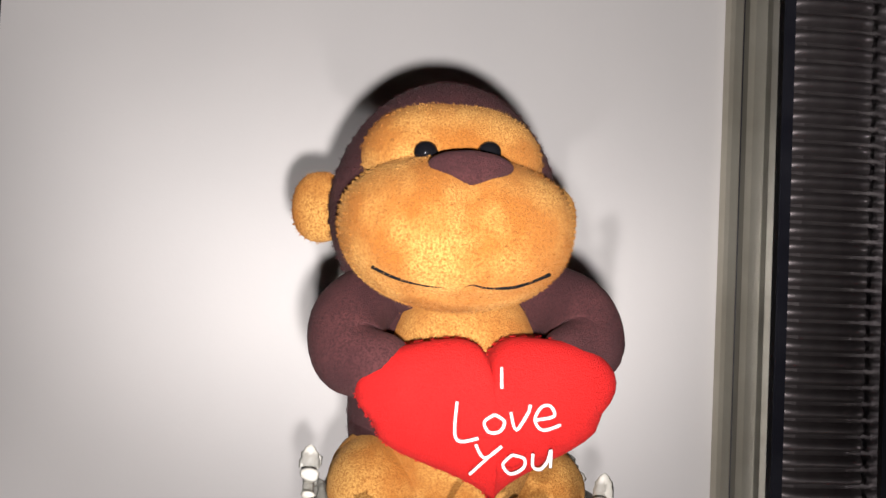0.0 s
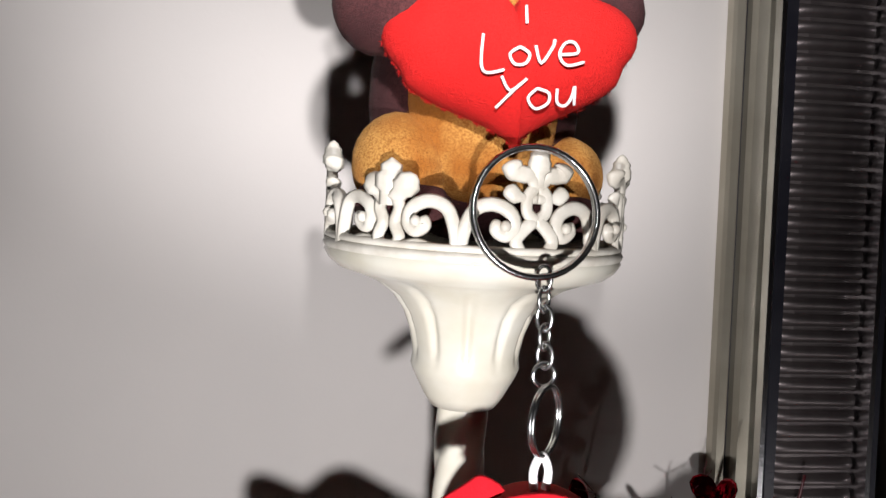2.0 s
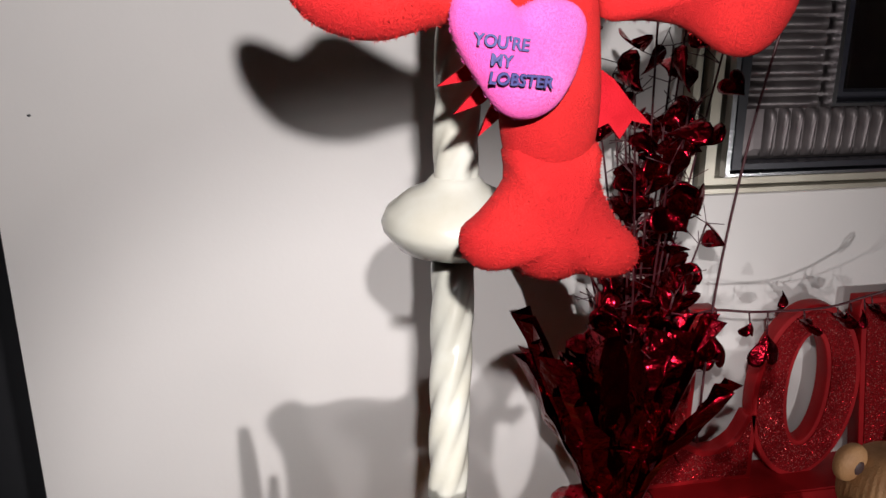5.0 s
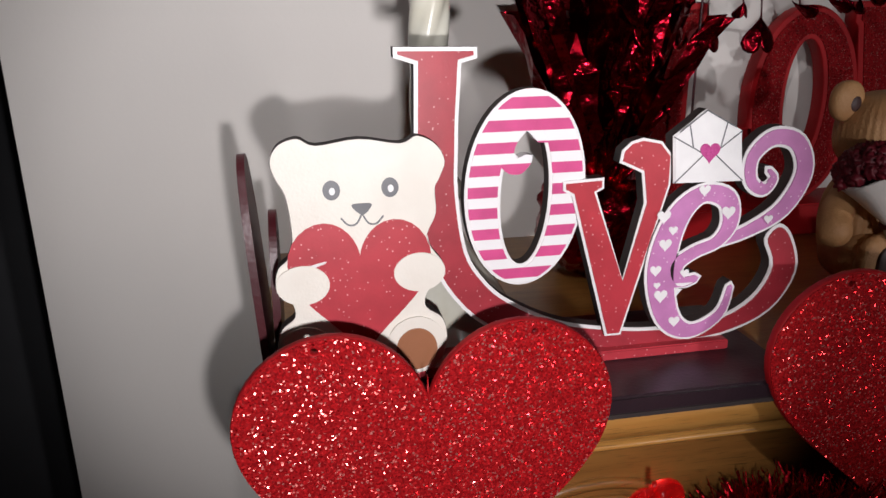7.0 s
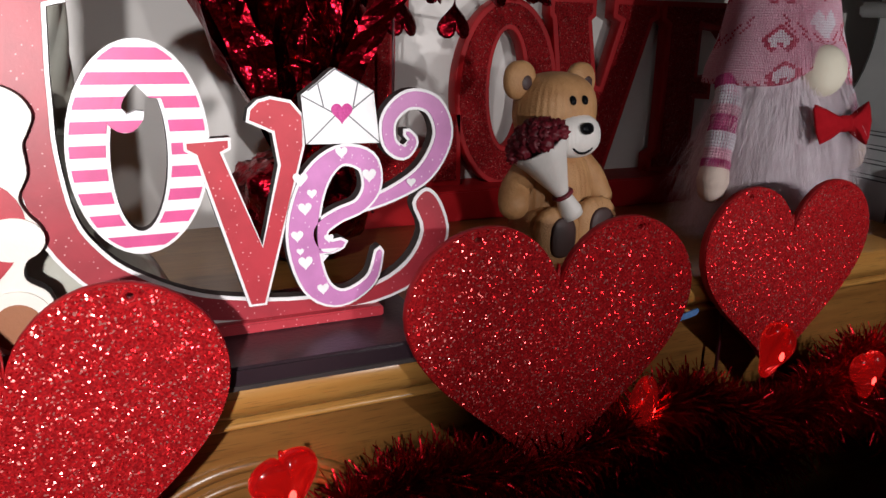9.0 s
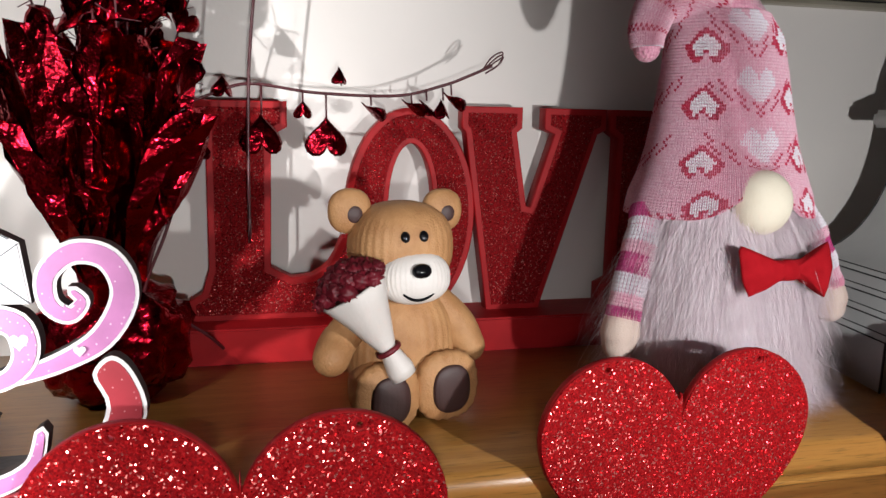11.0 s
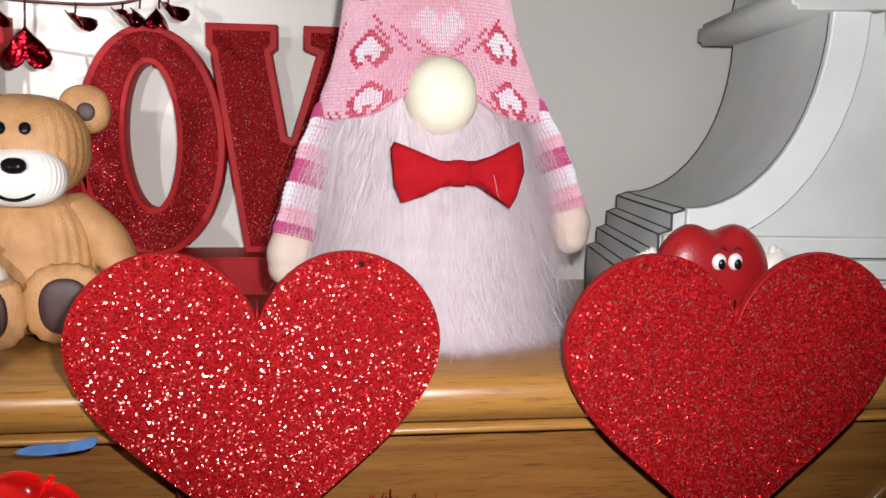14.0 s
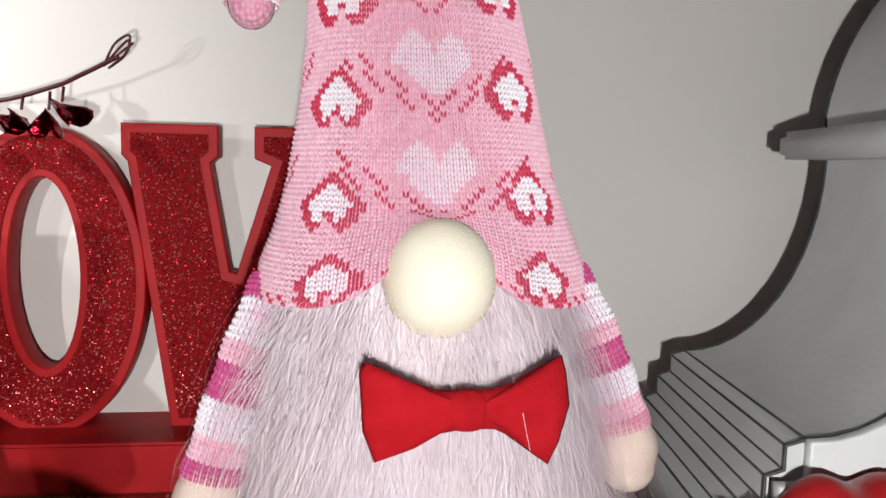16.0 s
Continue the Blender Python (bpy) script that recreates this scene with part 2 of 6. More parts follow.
M_RESINWHITE = paint("white_resin", (0.72, 0.68, 0.64), (0.66, 0.62, 0.58), 0.5, scale=70)
M_RESINBROWN = paint("brown_resin", (0.055, 0.024, 0.022), (0.04, 0.018, 0.016), 0.55)
M_ROSE = paint("rose_resin", (0.17, 0.007, 0.018), (0.09, 0.003, 0.009), 0.5, scale=250)
M_NOSE = paint("cream_felt", (0.82, 0.76, 0.62), (0.78, 0.71, 0.57), 0.9, scale=60, fine=1500, relief=0.5)
M_SKIN = paint("cream_fleece", (0.72, 0.58, 0.50), (0.64, 0.50, 0.43), 0.95, scale=90, fine=1300, relief=0.8)
M_BEARD = paint("pale_pink_fur", (0.85, 0.76, 0.80), (0.75, 0.63, 0.68), 0.45, scale=160, fine=900)
# the beard's pink, darkened to paint in the shade deep between its strands
M_FURSHADE = paint("shaded_pink_fur", (0.55, 0.40, 0.45), (0.46, 0.32, 0.37), 0.9, scale=160, fine=900)
M_HAT = knit("pink_knit", (0.74, 0.36, 0.47), (0.62, 0.22, 0.33))
M_KNITROSE = knit("rose_knit", (0.70, 0.30, 0.42), (0.50, 0.15, 0.25))
Y_PINK = yarn("pink_yarn", (0.86, 0.59, 0.68), (0.80, 0.43, 0.54))
Y_WHITE = yarn("white_yarn", (0.88, 0.85, 0.89), (0.81, 0.75, 0.82))
Y_RED = yarn("red_yarn", (0.62, 0.045, 0.10), (0.50, 0.025, 0.07))
Y_MAGENTA = yarn("magenta_yarn", (0.62, 0.09, 0.28), (0.50, 0.05, 0.20))
Y_ROSE = yarn("rose_yarn", (0.78, 0.36, 0.48), (0.70, 0.26, 0.38))
M_FOIL = foil("red_foil", (0.37, 0.005, 0.016), 0.17)
M_FOILDARK = foil("dark_red_foil", (0.21, 0.004, 0.011), 0.2)
M_TINSEL = foil("tinsel_foil", (0.62, 0.014, 0.026), 0.36)
M_WIRE = paint("dark_red_wire", (0.07, 0.008, 0.012), (0.05, 0.006, 0.01), 0.4)
M_GREY = paint("grey_paint", (0.57, 0.585, 0.575), (0.51, 0.525, 0.52), 0.5, scale=30, fine=300)
M_GREYLIGHT = paint("light_grey_paint", (0.68, 0.70, 0.70), (0.62, 0.64, 0.64), 0.4, scale=30)
M_BLACKLINE = paint("black_rubbed_edge", (0.02, 0.022, 0.022), (0.05, 0.05, 0.05), 0.6, scale=200)
M_PEWTER = paint("pewter_frame", (0.21, 0.185, 0.18), (0.14, 0.12, 0.12), 0.46, 0.8, scale=40)
M_BRONZE = paint("champagne_frame", (0.46, 0.43, 0.35), (0.36, 0.33, 0.26), 0.4, 0.6, scale=20)
M_SILVER = paint("polished_silver", (0.75, 0.75, 0.76), (0.65, 0.65, 0.66), 0.2, 1.0)
M_BLACKFRAME = paint("blue_black_frame", (0.012, 0.012, 0.018), (0.02, 0.02, 0.026), 0.35)
M_REDHEART = paint("red_clay", (0.36, 0.012, 0.016), (0.30, 0.009, 0.012), 0.35, scale=60)
M_BLUE = paint("blue_tape", (0.06, 0.17, 0.42), (0.10, 0.24, 0.52), 0.6, scale=200)
M_LED = nodes_of("led")[0]
p_ = M_LED.node_tree.nodes["Principled BSDF"]
p_.inputs["Base Color"].default_value = (0.9, 0.3, 0.25, 1)
p_.inputs["Emission Color"].default_value = (1.0, 0.25, 0.2, 1)
p_.inputs["Emission Strength"].default_value = 6.0
M_BULB = nodes_of("red_translucent")[0]
p_ = M_BULB.node_tree.nodes["Principled BSDF"]
p_.inputs["Base Color"].default_value = (0.85, 0.02, 0.02, 1)
p_.inputs["Roughness"].default_value = 0.15
p_.inputs["Transmission Weight"].default_value = 0.92
p_.inputs["IOR"].default_value = 1.28
p_.inputs["Emission Color"].default_value = (1.0, 0.02, 0.02, 1)
p_.inputs["Emission Strength"].default_value = 0.05
M_MIRROR = nodes_of("mirror_glass")[0]
p_ = M_MIRROR.node_tree.nodes["Principled BSDF"]
p_.inputs["Base Color"].default_value = (0.8, 0.8, 0.8, 1)
p_.inputs["Metallic"].default_value, p_.inputs["Roughness"].default_value = 1.0, 0.02


# ---- building helpers ----
def adopt(ob, parent):
    """Parents ob, which is built in world coordinates, and leaves it where it is."""
    if parent is not None:
        ob.parent = parent
        if parent.type == "EMPTY":
            ob.matrix_parent_inverse = parent.matrix_basis.inverted()
    return ob


def part(name, bm, material, parent=None, label="", smooth=True):
    """Links a bmesh as one mesh object under a thing or a part."""
    me = bpy.data.meshes.new(name)
    bmesh.ops.recalc_face_normals(bm, faces=bm.faces)
    bm.to_mesh(me)
    bm.free()
    for m in material if isinstance(material, (list, tuple)) else (material,):
        me.materials.append(m)
    if smooth:
        me.shade_smooth()
    ob = new(name, me)
    return tagged(adopt(ob, parent), label)


def thing(name, place, label, category, group="", rot=(0, 0, 0)):
    ob = new(name)
    ob.matrix_basis = pose(*place, *rot)
    ob.empty_display_size = 0.01
    return tagged(ob, label, category, group)


def smooth_line(pts, n=6, closed=False):
    """Catmull-Rom through the points."""
    pts = [Vector(p) for p in pts]
    out, k = [], len(pts)
    for i in range(k if closed else k - 1):
        if closed:
            a, b, c, d = (pts[(i + j) % k] for j in (-1, 0, 1, 2))
        else:
            a, b, c, d = pts[max(i - 1, 0)], pts[i], pts[i + 1], pts[min(i + 2, k - 1)]
        for s in range(n):
            t = s / n
            out.append(0.5 * (2 * b + (c - a) * t + (2 * a - 5 * b + 4 * c - d) * t * t + (3 * b - a - 3 * c + d) * t ** 3))
    if not closed:
        out.append(pts[-1])
    return out


def tube(bm, pts, radii, seg=12, flat=1.0, closed=False, mat=0, up=(0, 1, 0.01)):
    """A tube along the line with its own radius at each point and round ends; flat: thickness across the up axis."""
    n = len(pts)
    pts = [Vector(p) for p in pts]
    if not hasattr(radii, "__len__"):
        radii = [radii] * n
    rings, up = [], Vector(up)
    for i, p in enumerate(pts):
        d = (pts[(i + 1) % n] - pts[i - 1]) if closed else (pts[min(i + 1, n - 1)] - pts[max(i - 1, 0)])
        d = d.normalized() if d.length > 1e-9 else Vector((0, 0, 1))
        side = d.cross(up)
        side = side.normalized() if side.length > 1e-6 else d.orthogonal().normalized()
        over = side.cross(d).normalized()
        rings.append([bm.verts.new(p + radii[i] * (math.cos(a) * side + flat * math.sin(a) * over))
                      for a in (2 * math.pi * j / seg for j in range(seg))])
    for i in range(n if closed else n - 1):
        a, b = rings[i], rings[(i + 1) % n]
        for j in range(seg):
            bm.faces.new((a[j], a[(j + 1) % seg], b[(j + 1) % seg], b[j])).material_index = mat
    if not closed:
        for r in (rings[0], rings[-1]):
            bm.faces.new(r).material_index = mat
    return bm


def limb(bm, pts, radii, n=6, seg=16, flat=1.0, mat=0, up=(0, 1, 0.01)):
    """A stuffed limb: a smooth tube through a few points, closed by round ends."""
    line = smooth_line(pts, n)
    rr = [v.x for v in smooth_line([(r, 0, 0) for r in radii], n)]
    m = len(line)
    d0, d1 = (line[0] - line[1]).normalized(), (line[-1] - line[-2]).normalized()
    head = [line[0] + d0 * rr[0] * math.sin(a) for a in (1.5, 1.2, 0.9, 0.6, 0.3)]
    hr = [max(rr[0] * math.cos(a), 1e-4) for a in (1.5, 1.2, 0.9, 0.6, 0.3)]
    tail = [line[-1] + d1 * rr[-1] * math.sin(a) for a in (0.3, 0.6, 0.9, 1.2, 1.5)]
    tr = [max(rr[-1] * math.cos(a), 1e-4) for a in (0.3, 0.6, 0.9, 1.2, 1.5)]
    return tube(bm, head + line + tail, hr + rr + tr, seg, flat, mat=mat, up=up)


def blob(bm, place, radii, rot=(0, 0, 0), power=2.0, seg=28, rings=18, mat=0, shape=None):
    """An ellipsoid or fuller superellipsoid; shape(u) may move each unit point."""
    m = pose(*place, *rot)
    e = 2.0 / power
    f = lambda v: math.copysign(abs(v) ** e, v)
    grid = []
    for i in range(rings + 1):
        phi = -math.pi / 2 + math.pi * i / rings
        row = []
        for j in range(seg):
            th = 2 * math.pi * j / seg
            u = Vector((f(math.cos(phi)) * f(math.cos(th)), f(math.cos(phi)) * f(math.sin(th)), f(math.sin(phi))))
            if shape:
                u = shape(u)
            row.append(m @ Vector((u.x * radii[0], u.y * radii[1], u.z * radii[2])))
        grid.append(row)
    south, north = bm.verts.new(sum(grid[0], Vector()) / seg), bm.verts.new(sum(grid[-1], Vector()) / seg)
    vs = [[bm.verts.new(p) for p in row] for row in grid[1:-1]]
    for j in range(seg):
        k = (j + 1) % seg
        bm.faces.new((south, vs[0][k], vs[0][j])).material_index = mat
        bm.faces.new((north, vs[-1][j], vs[-1][k])).material_index = mat
        for i in range(len(vs) - 1):
            bm.faces.new((vs[i][j], vs[i][k], vs[i + 1][k], vs[i + 1][j])).material_index = mat
    return bm


def lathe(bm, profile, seg=48, wave=None, mat=0):
    """Turns (radius, z) pairs about z; wave(angle, z, r) gives the radius its flutes."""
    rings = []
    for r, z in profile:
        rings.append([bm.verts.new(((wave(a, z, r) if wave else r) * math.cos(a), (wave(a, z, r) if wave else r) * math.sin(a), z))
                      for a in (2 * math.pi * j / seg for j in range(seg))])
    for a, b in zip(rings, rings[1:]):
        for j in range(seg):
            k = (j + 1) % seg
            bm.faces.new((a[j], a[k], b[k], b[j])).material_index = mat
    bm.faces.new(rings[0])
    bm.faces.new(rings[-1])
    return bm


def box(bm, lo, hi, bevel=0.0, mat=0):
    geo = bmesh.ops.create_cube(bm, size=1.0)
    vs = geo["verts"]
    for v in vs:
        v.co = Vector([(lo[i] + hi[i]) / 2 + v.co[i] * (hi[i] - lo[i]) for i in range(3)])
    fs = {f for v in vs for f in v.link_faces}
    for f in fs:
        f.material_index = mat
    if bevel:
        es = list({e for v in vs for e in v.link_edges})
        bmesh.ops.bevel(bm, geom=es, offset=bevel, segments=2, affect="EDGES")
    return bm


def heart_line(w, h, n=48, notch=1.0):
    """A heart's outline of that width and height, its middle near the origin, as (x, z)."""
    out = []
    for i in range(n):
        t = 2 * math.pi * i / n
        x = math.sin(t) ** 3
        z = (13 * math.cos(t) - 5 * math.cos(2 * t) - 2 * math.cos(3 * t) - math.cos(4 * t)) / 16
        if math.cos(t) > 0:
            z += (1 - notch) * 0.36 * math.exp(-(x / 0.32) ** 2)
        out.append(Vector((x * w / 2, 0, (z + 0.14) * h / 1.80)))
    return out


def cushion(bm, line, depth, mat=0, rings=9, place=(0, 0, 0), m=None, belly=0.5):
    """A stuffed shape: the outline drawn in ring by ring while front and back swell."""
    m = m or Matrix.Translation(place)
    c = sum(line, Vector()) / len(line)
    n = len(line)
    layers = []
    for side in (-1, 1):
        prev = []
        for k in range(rings):
            s = math.cos(math.pi / 2 * k / rings)
            y = side * depth / 2 * math.sin(math.pi / 2 * k / rings) ** (2 * belly)
            prev.append([(p - c) * s + c + Vector((0, y, 0)) for p in line])
        layers.append(prev)
    rim = [bm.verts.new(m @ p) for p in layers[0][0]]
    for side in (0, 1):
        last = rim
        for ring in layers[side][1:]:
            cur = [bm.verts.new(m @ p) for p in ring]
            for j in range(n):
                k = (j + 1) % n
                bm.faces.new((last[j], last[k], cur[k], cur[j])).material_index = mat
            last = cur
        tip = bm.verts.new(m @ (c + Vector((0, (-1, 1)[side] * depth / 2, 0))))
        for j in range(n):
            bm.faces.new((last[j], last[(j + 1) % n], tip)).material_index = mat
    return bm


def plate(name, outlines, y0, y1, material, parent, label="", bevel=0.0, smooth=False):
    """A flat board cut to outlines of (x, z), holes included, from y0 (front) to y1."""
    cu = bpy.data.curves.new(name, "CURVE")
    cu.dimensions, cu.fill_mode = "2D", "BOTH"
    cu.extrude, cu.bevel_depth, cu.bevel_resolution = (y1 - y0) / 2 - bevel, bevel, 1
    for line in outlines:
        sp = cu.splines.new("POLY")
        sp.points.add(len(line) - 1)
        for pt, q in zip(sp.points, line):
            pt.co = (q[0], q[1], 0, 1)
        sp.use_cyclic_u = True
    tmp = bpy.data.objects.new(name, cu)
    me = bpy.data.meshes.new_from_object(tmp)
    bpy.data.objects.remove(tmp)
    bpy.data.curves.remove(cu)
    me.transform(Matrix(((1, 0, 0, 0), (0, 0, -1, (y0 + y1) / 2), (0, 1, 0, 0), (0, 0, 0, 1))))
    me.materials.append(material)
    ob = new(name, me)
    return tagged(adopt(ob, parent), label)


def curve2(pts, n=5, closed=True):
    return [(p.x, p.y) for p in smooth_line([(x, z, 0) for x, z in pts], n, closed)]


def grown(line, d):
    """The closed outline moved outwards by d (inwards below nought)."""
    n, out = len(line), []
    area = sum(line[i][0] * line[(i + 1) % n][1] - line[(i + 1) % n][0] * line[i][1] for i in range(n))
    s = 1 if area > 0 else -1
    for i in range(n):
        a, b, c = (Vector(line[(i + k) % n]) for k in (-1, 0, 1))
        u, v = (b - a), (c - b)
        u = u.normalized() if u.length > 1e-9 else Vector((1, 0))
        v = v.normalized() if v.length > 1e-9 else u
        nu, nv = Vector((u.y, -u.x)), Vector((v.y, -v.x))
        k = nu + nv
        k = k / max(k.dot(nu), 0.6) if k.length > 1e-6 else nu
        out.append(tuple(b + s * d * k))
    return out


def stroke(pts, widths, n=6):
    """The outline of a brush stroke along (x, z) points."""
    line = smooth_line([(x, z, 0) for x, z in pts], n)
    ww = [v.x for v in smooth_line([(w, 0, 0) for w in widths], n)]
    left, right = [], []
    for i, p in enumerate(line):
        d = (line[min(i + 1, len(line) - 1)] - line[max(i - 1, 0)]).normalized()
        s = Vector((-d.y, d.x, 0)) * ww[i] / 2
        left.append(((p + s).x, (p + s).y))
        right.append(((p - s).x, (p - s).y))
    d = (line[-1] - line[-2]).normalized() * ww[-1] / 2
    d0 = (line[0] - line[1]).normalized() * ww[0] / 2
    cap = (line[-1] + d)
    cap0 = (line[0] + d0)
    return left + [(cap.x, cap.y)] + right[::-1] + [(cap0.x, cap0.y)]


def oval(x, z, rx, rz, n=32, tilt=0.0):
    c, s = math.cos(tilt), math.sin(tilt)
    return [(x + rx * math.cos(a) * c - rz * math.sin(a) * s, z + rx * math.cos(a) * s + rz * math.sin(a) * c)
            for a in (2 * math.pi * i / n for i in range(n))]


def fuzz(bm, count, length, seed, lean=0.5, width=0.00018, mat=0, faces=None):
    """Short pile: slim three-cornered hairs standing off the faces of the mesh."""
    length *= 0.85
    rng = random.Random(seed)
    fs = faces or list(bm.faces)
    bm.normal_update()
    areas = np.cumsum([f.calc_area() for f in fs])
    for _ in range(count):
        f = fs[int(np.searchsorted(areas, rng.random() * areas[-1]))]
        co = [v.co for v in f.verts]
        w = [rng.random() for _ in co]
        p = sum((c * k for c, k in zip(co, w)), Vector()) / sum(w)
        d = (f.normal + lean * Vector((rng.uniform(-1, 1), rng.uniform(-1, 1), rng.uniform(-1.2, 0.5)))).normalized()
        s = d.orthogonal().normalized() * width
        t = p + d * length * rng.uniform(0.5, 1.2)
        bm.faces.new([bm.verts.new(q) for q in (p - s, p + s, t)]).material_index = f.material_index
    return bm


def writing(name, text, size, m, material, parent, depth=0.0004, label="", spacing=1.0):
    """Letters of the built-in font as a thin mesh; they read along x, upright along z."""
    cu = bpy.data.curves.new(name, "FONT")
    cu.body, cu.size, cu.align_x, cu.align_y, cu.extrude, cu.space_line = text, size, "CENTER", "CENTER", depth, 0.85
    cu.space_character, cu.offset = spacing, size * 0.025
    tmp = bpy.data.objects.new(name, cu)
    me = bpy.data.meshes.new_from_object(tmp)
    bpy.data.objects.remove(tmp)
    bpy.data.curves.remove(cu)
    me.transform(m @ Matrix.Rotation(radians(90), 4, "X"))
    me.materials.append(material)
    ob = new(name, me)
    return tagged(adopt(ob, parent), label)


# ---- the room and the sideboard ----
SHELF_Z = -0.0155


def edge_y(x):
    """The front edge of the top: it steps back in a soft curve."""
    t = min(max((x - 0.360) / 0.09, 0), 1)
    return -0.240 + 0.037 * t * t * (3 - 2 * t)


def slab(name, lo, hi, material, label="", bevel=0.0):
    ob = part(name, box(bmesh.new(), lo, hi, bevel), material, smooth=False)
    return tagged(ob, label, "", "", "structure")


slab("wall_back", (-0.042, 0.0, -0.9), (2.2, 0.12, 1.9), M_WALL, "plain pale grey painted wall")
# the recess wall gets its shade from its dark colour
slab("wall_recess", (-1.6, 0.35, -0.9), (-0.042, 0.45, 1.9), M_SHADED, "wall beside the pale wall, its shade put in as dark colour")
slab("wall_left", (-1.7, -2.2, -0.9), (-1.6, 0.45, 1.9), M_ROOM)
slab("wall_right", (2.2, -2.2, -0.9), (2.3, 0.12, 1.9), M_ROOM)
slab("wall_behind", (-1.7, -2.3, -0.9), (2.3, -2.2, 1.9), M_ROOM)
slab("ceiling", (-1.7, -2.3, 1.9), (2.3, 0.45, 2.0), M_ROOM)
slab("floor", (-1.7, -2.3, -1.0), (2.3, 0.45, -0.9), M_PANEL)
bm = bmesh.new()
blob(bm, (-0.0174, -0.0004, 0.2753), (0.0011, 0.0006, 0.0007))
tagged(part("wall_mark", bm, M_BLACKLINE), "small dark chip in the wall paint", "", "", "structure")

side = thing("sideboard", (0.5, -0.12, -0.9), "oak sideboard with a curved light front edge under a dark top", "sideboard")


def swept(profile, x0, x1, steps=64, back=None):
    """A moulding whose (y offset, z) profile follows the curved front."""
    bm = bmesh.new()
    rows = []
    for i in range(steps + 1):
        x = x0 + (x1 - x0) * i / steps
        row = [bm.verts.new((x, edge_y(x) + dy, z)) for dy, z in profile]
        if back is not None:
            row += [bm.verts.new((x, back, profile[-1][1])), bm.verts.new((x, back, profile[0][1]))]
        rows.append(row)
    n = len(rows[0])
    for a, b in zip(rows, rows[1:]):
        for j in range(n if back is not None else n - 1):
            k = (j + 1) % n
            bm.faces.new((a[j], a[k], b[k], b[j]))
    if back is not None:
        bm.faces.new(rows[0]), bm.faces.new(rows[-1])
    return bm


X0, X1 = 0.106, 1.35
top = swept([(0.0030, SHELF_Z), (0.0032, SHELF_Z - 0.004), (0.0100, SHELF_Z - 0.0115)], X0, X1, 90, -0.002)
part("top", top, M_SHELF, side, "dark reddish brown varnished top", smooth=False)
lip = [(0.0035, SHELF_Z + 0.0004), (0.0010, SHELF_Z - 0.0008), (-0.0015, SHELF_Z - 0.004), (-0.0025, SHELF_Z - 0.009), (-0.001, SHELF_Z - 0.014),
       (0.004, SHELF_Z - 0.018), (0.010, SHELF_Z - 0.0195)]
part("edge_moulding", swept(lip, X0 - 0.002, X1, 110, 0.0), M_LIP, side, "honey oak rounded edge moulding")
bead = [(0.012, SHELF_Z - 0.0200), (0.005, SHELF_Z - 0.0205), (0.0035, SHELF_Z - 0.022), (0.005, SHELF_Z - 0.0235), (0.012, SHELF_Z - 0.024)]
part("bead", swept(bead, X0, X1, 110, -0.02), M_LIP, side, "thin honey oak bead")
front = [(0.013, SHELF_Z - 0.0245), (0.013, SHELF_Z - 0.16), (0.013, -0.88)]
part("front_panel", swept(front, X0 + 0.004, X1, 90, -0.01), M_PANEL, side, "brown oak front panel", smooth=False)
for x in (0.245, 0.86):
    for k, (rx, rz) in enumerate(((0.052, 0.038), (0.044, 0.030))):
        ring = [(x + rx * math.cos(a), edge_y(x) + 0.0125, -0.098 + rz * math.sin(a)) for a in (2 * math.pi * i / 56 for i in range(56))]
        bm = bmesh.new()
        tube(bm, ring, 0.0028 - 0.0008 * k, 8, closed=True, up=(0, 1, 0))
        part("carved_ring", bm, M_PANEL, side, "carved oval ring")
    for i in range(7):
        a = math.pi * (0.1 + 0.8 * i / 6)
        bm = bmesh.new()
        limb(bm, [(x, edge_y(x) + 0.013, -0.112), (x + 0.030 * math.cos(a), edge_y(x) + 0.010, -0.106 + 0.026 * math.sin(a))], [0.002, 0.0045], 4, 8, 0.5)
        part("carved_flute", bm, M_PANEL, side)

# ---- the framed mirror on the wall ----
mirror = thing("wall_mirror", (0.67, -0.01, 0.212), "dark ribbed pewter mirror frame with silver and champagne edges", "mirror")
MX0, MX1, MZ0, MZ1 = 0.362, 0.98, 0.2125, 1.00


def frame_band(name, inset0, inset1, y_front, y_back, material, label=""):
    """One four-sided band of the frame, mitred, between two insets from its outer edge."""
    bm = bmesh.new()
    def ring(i, y):
        return [bm.verts.new((x, y, z)) for x, z in ((MX0 + i, MZ0 + i * 0.62), (MX1 - i, MZ0 + i * 0.62), (MX1 - i, MZ1 - i * 0.62), (MX0 + i, MZ1 - i * 0.62))]
    mid, rise = (inset0 + inset1) / 2, abs(y_front - y_back) * 0.25
    rings = [ring(inset0, y_back), ring(inset0, y_front + rise), ring(inset0 + (mid - inset0) * 0.4, y_front),
             ring(inset1 - (inset1 - mid) * 0.4, y_front), ring(inset1, y_front + rise), ring(inset1, y_back)]
    for a, b in zip(rings, rings[1:]):
        for j in range(4):
            bm.faces.new((a[j], a[(j + 1) % 4], b[(j + 1) % 4], b[j]))
    return part(name, bm, material, mirror, label, smooth=False)


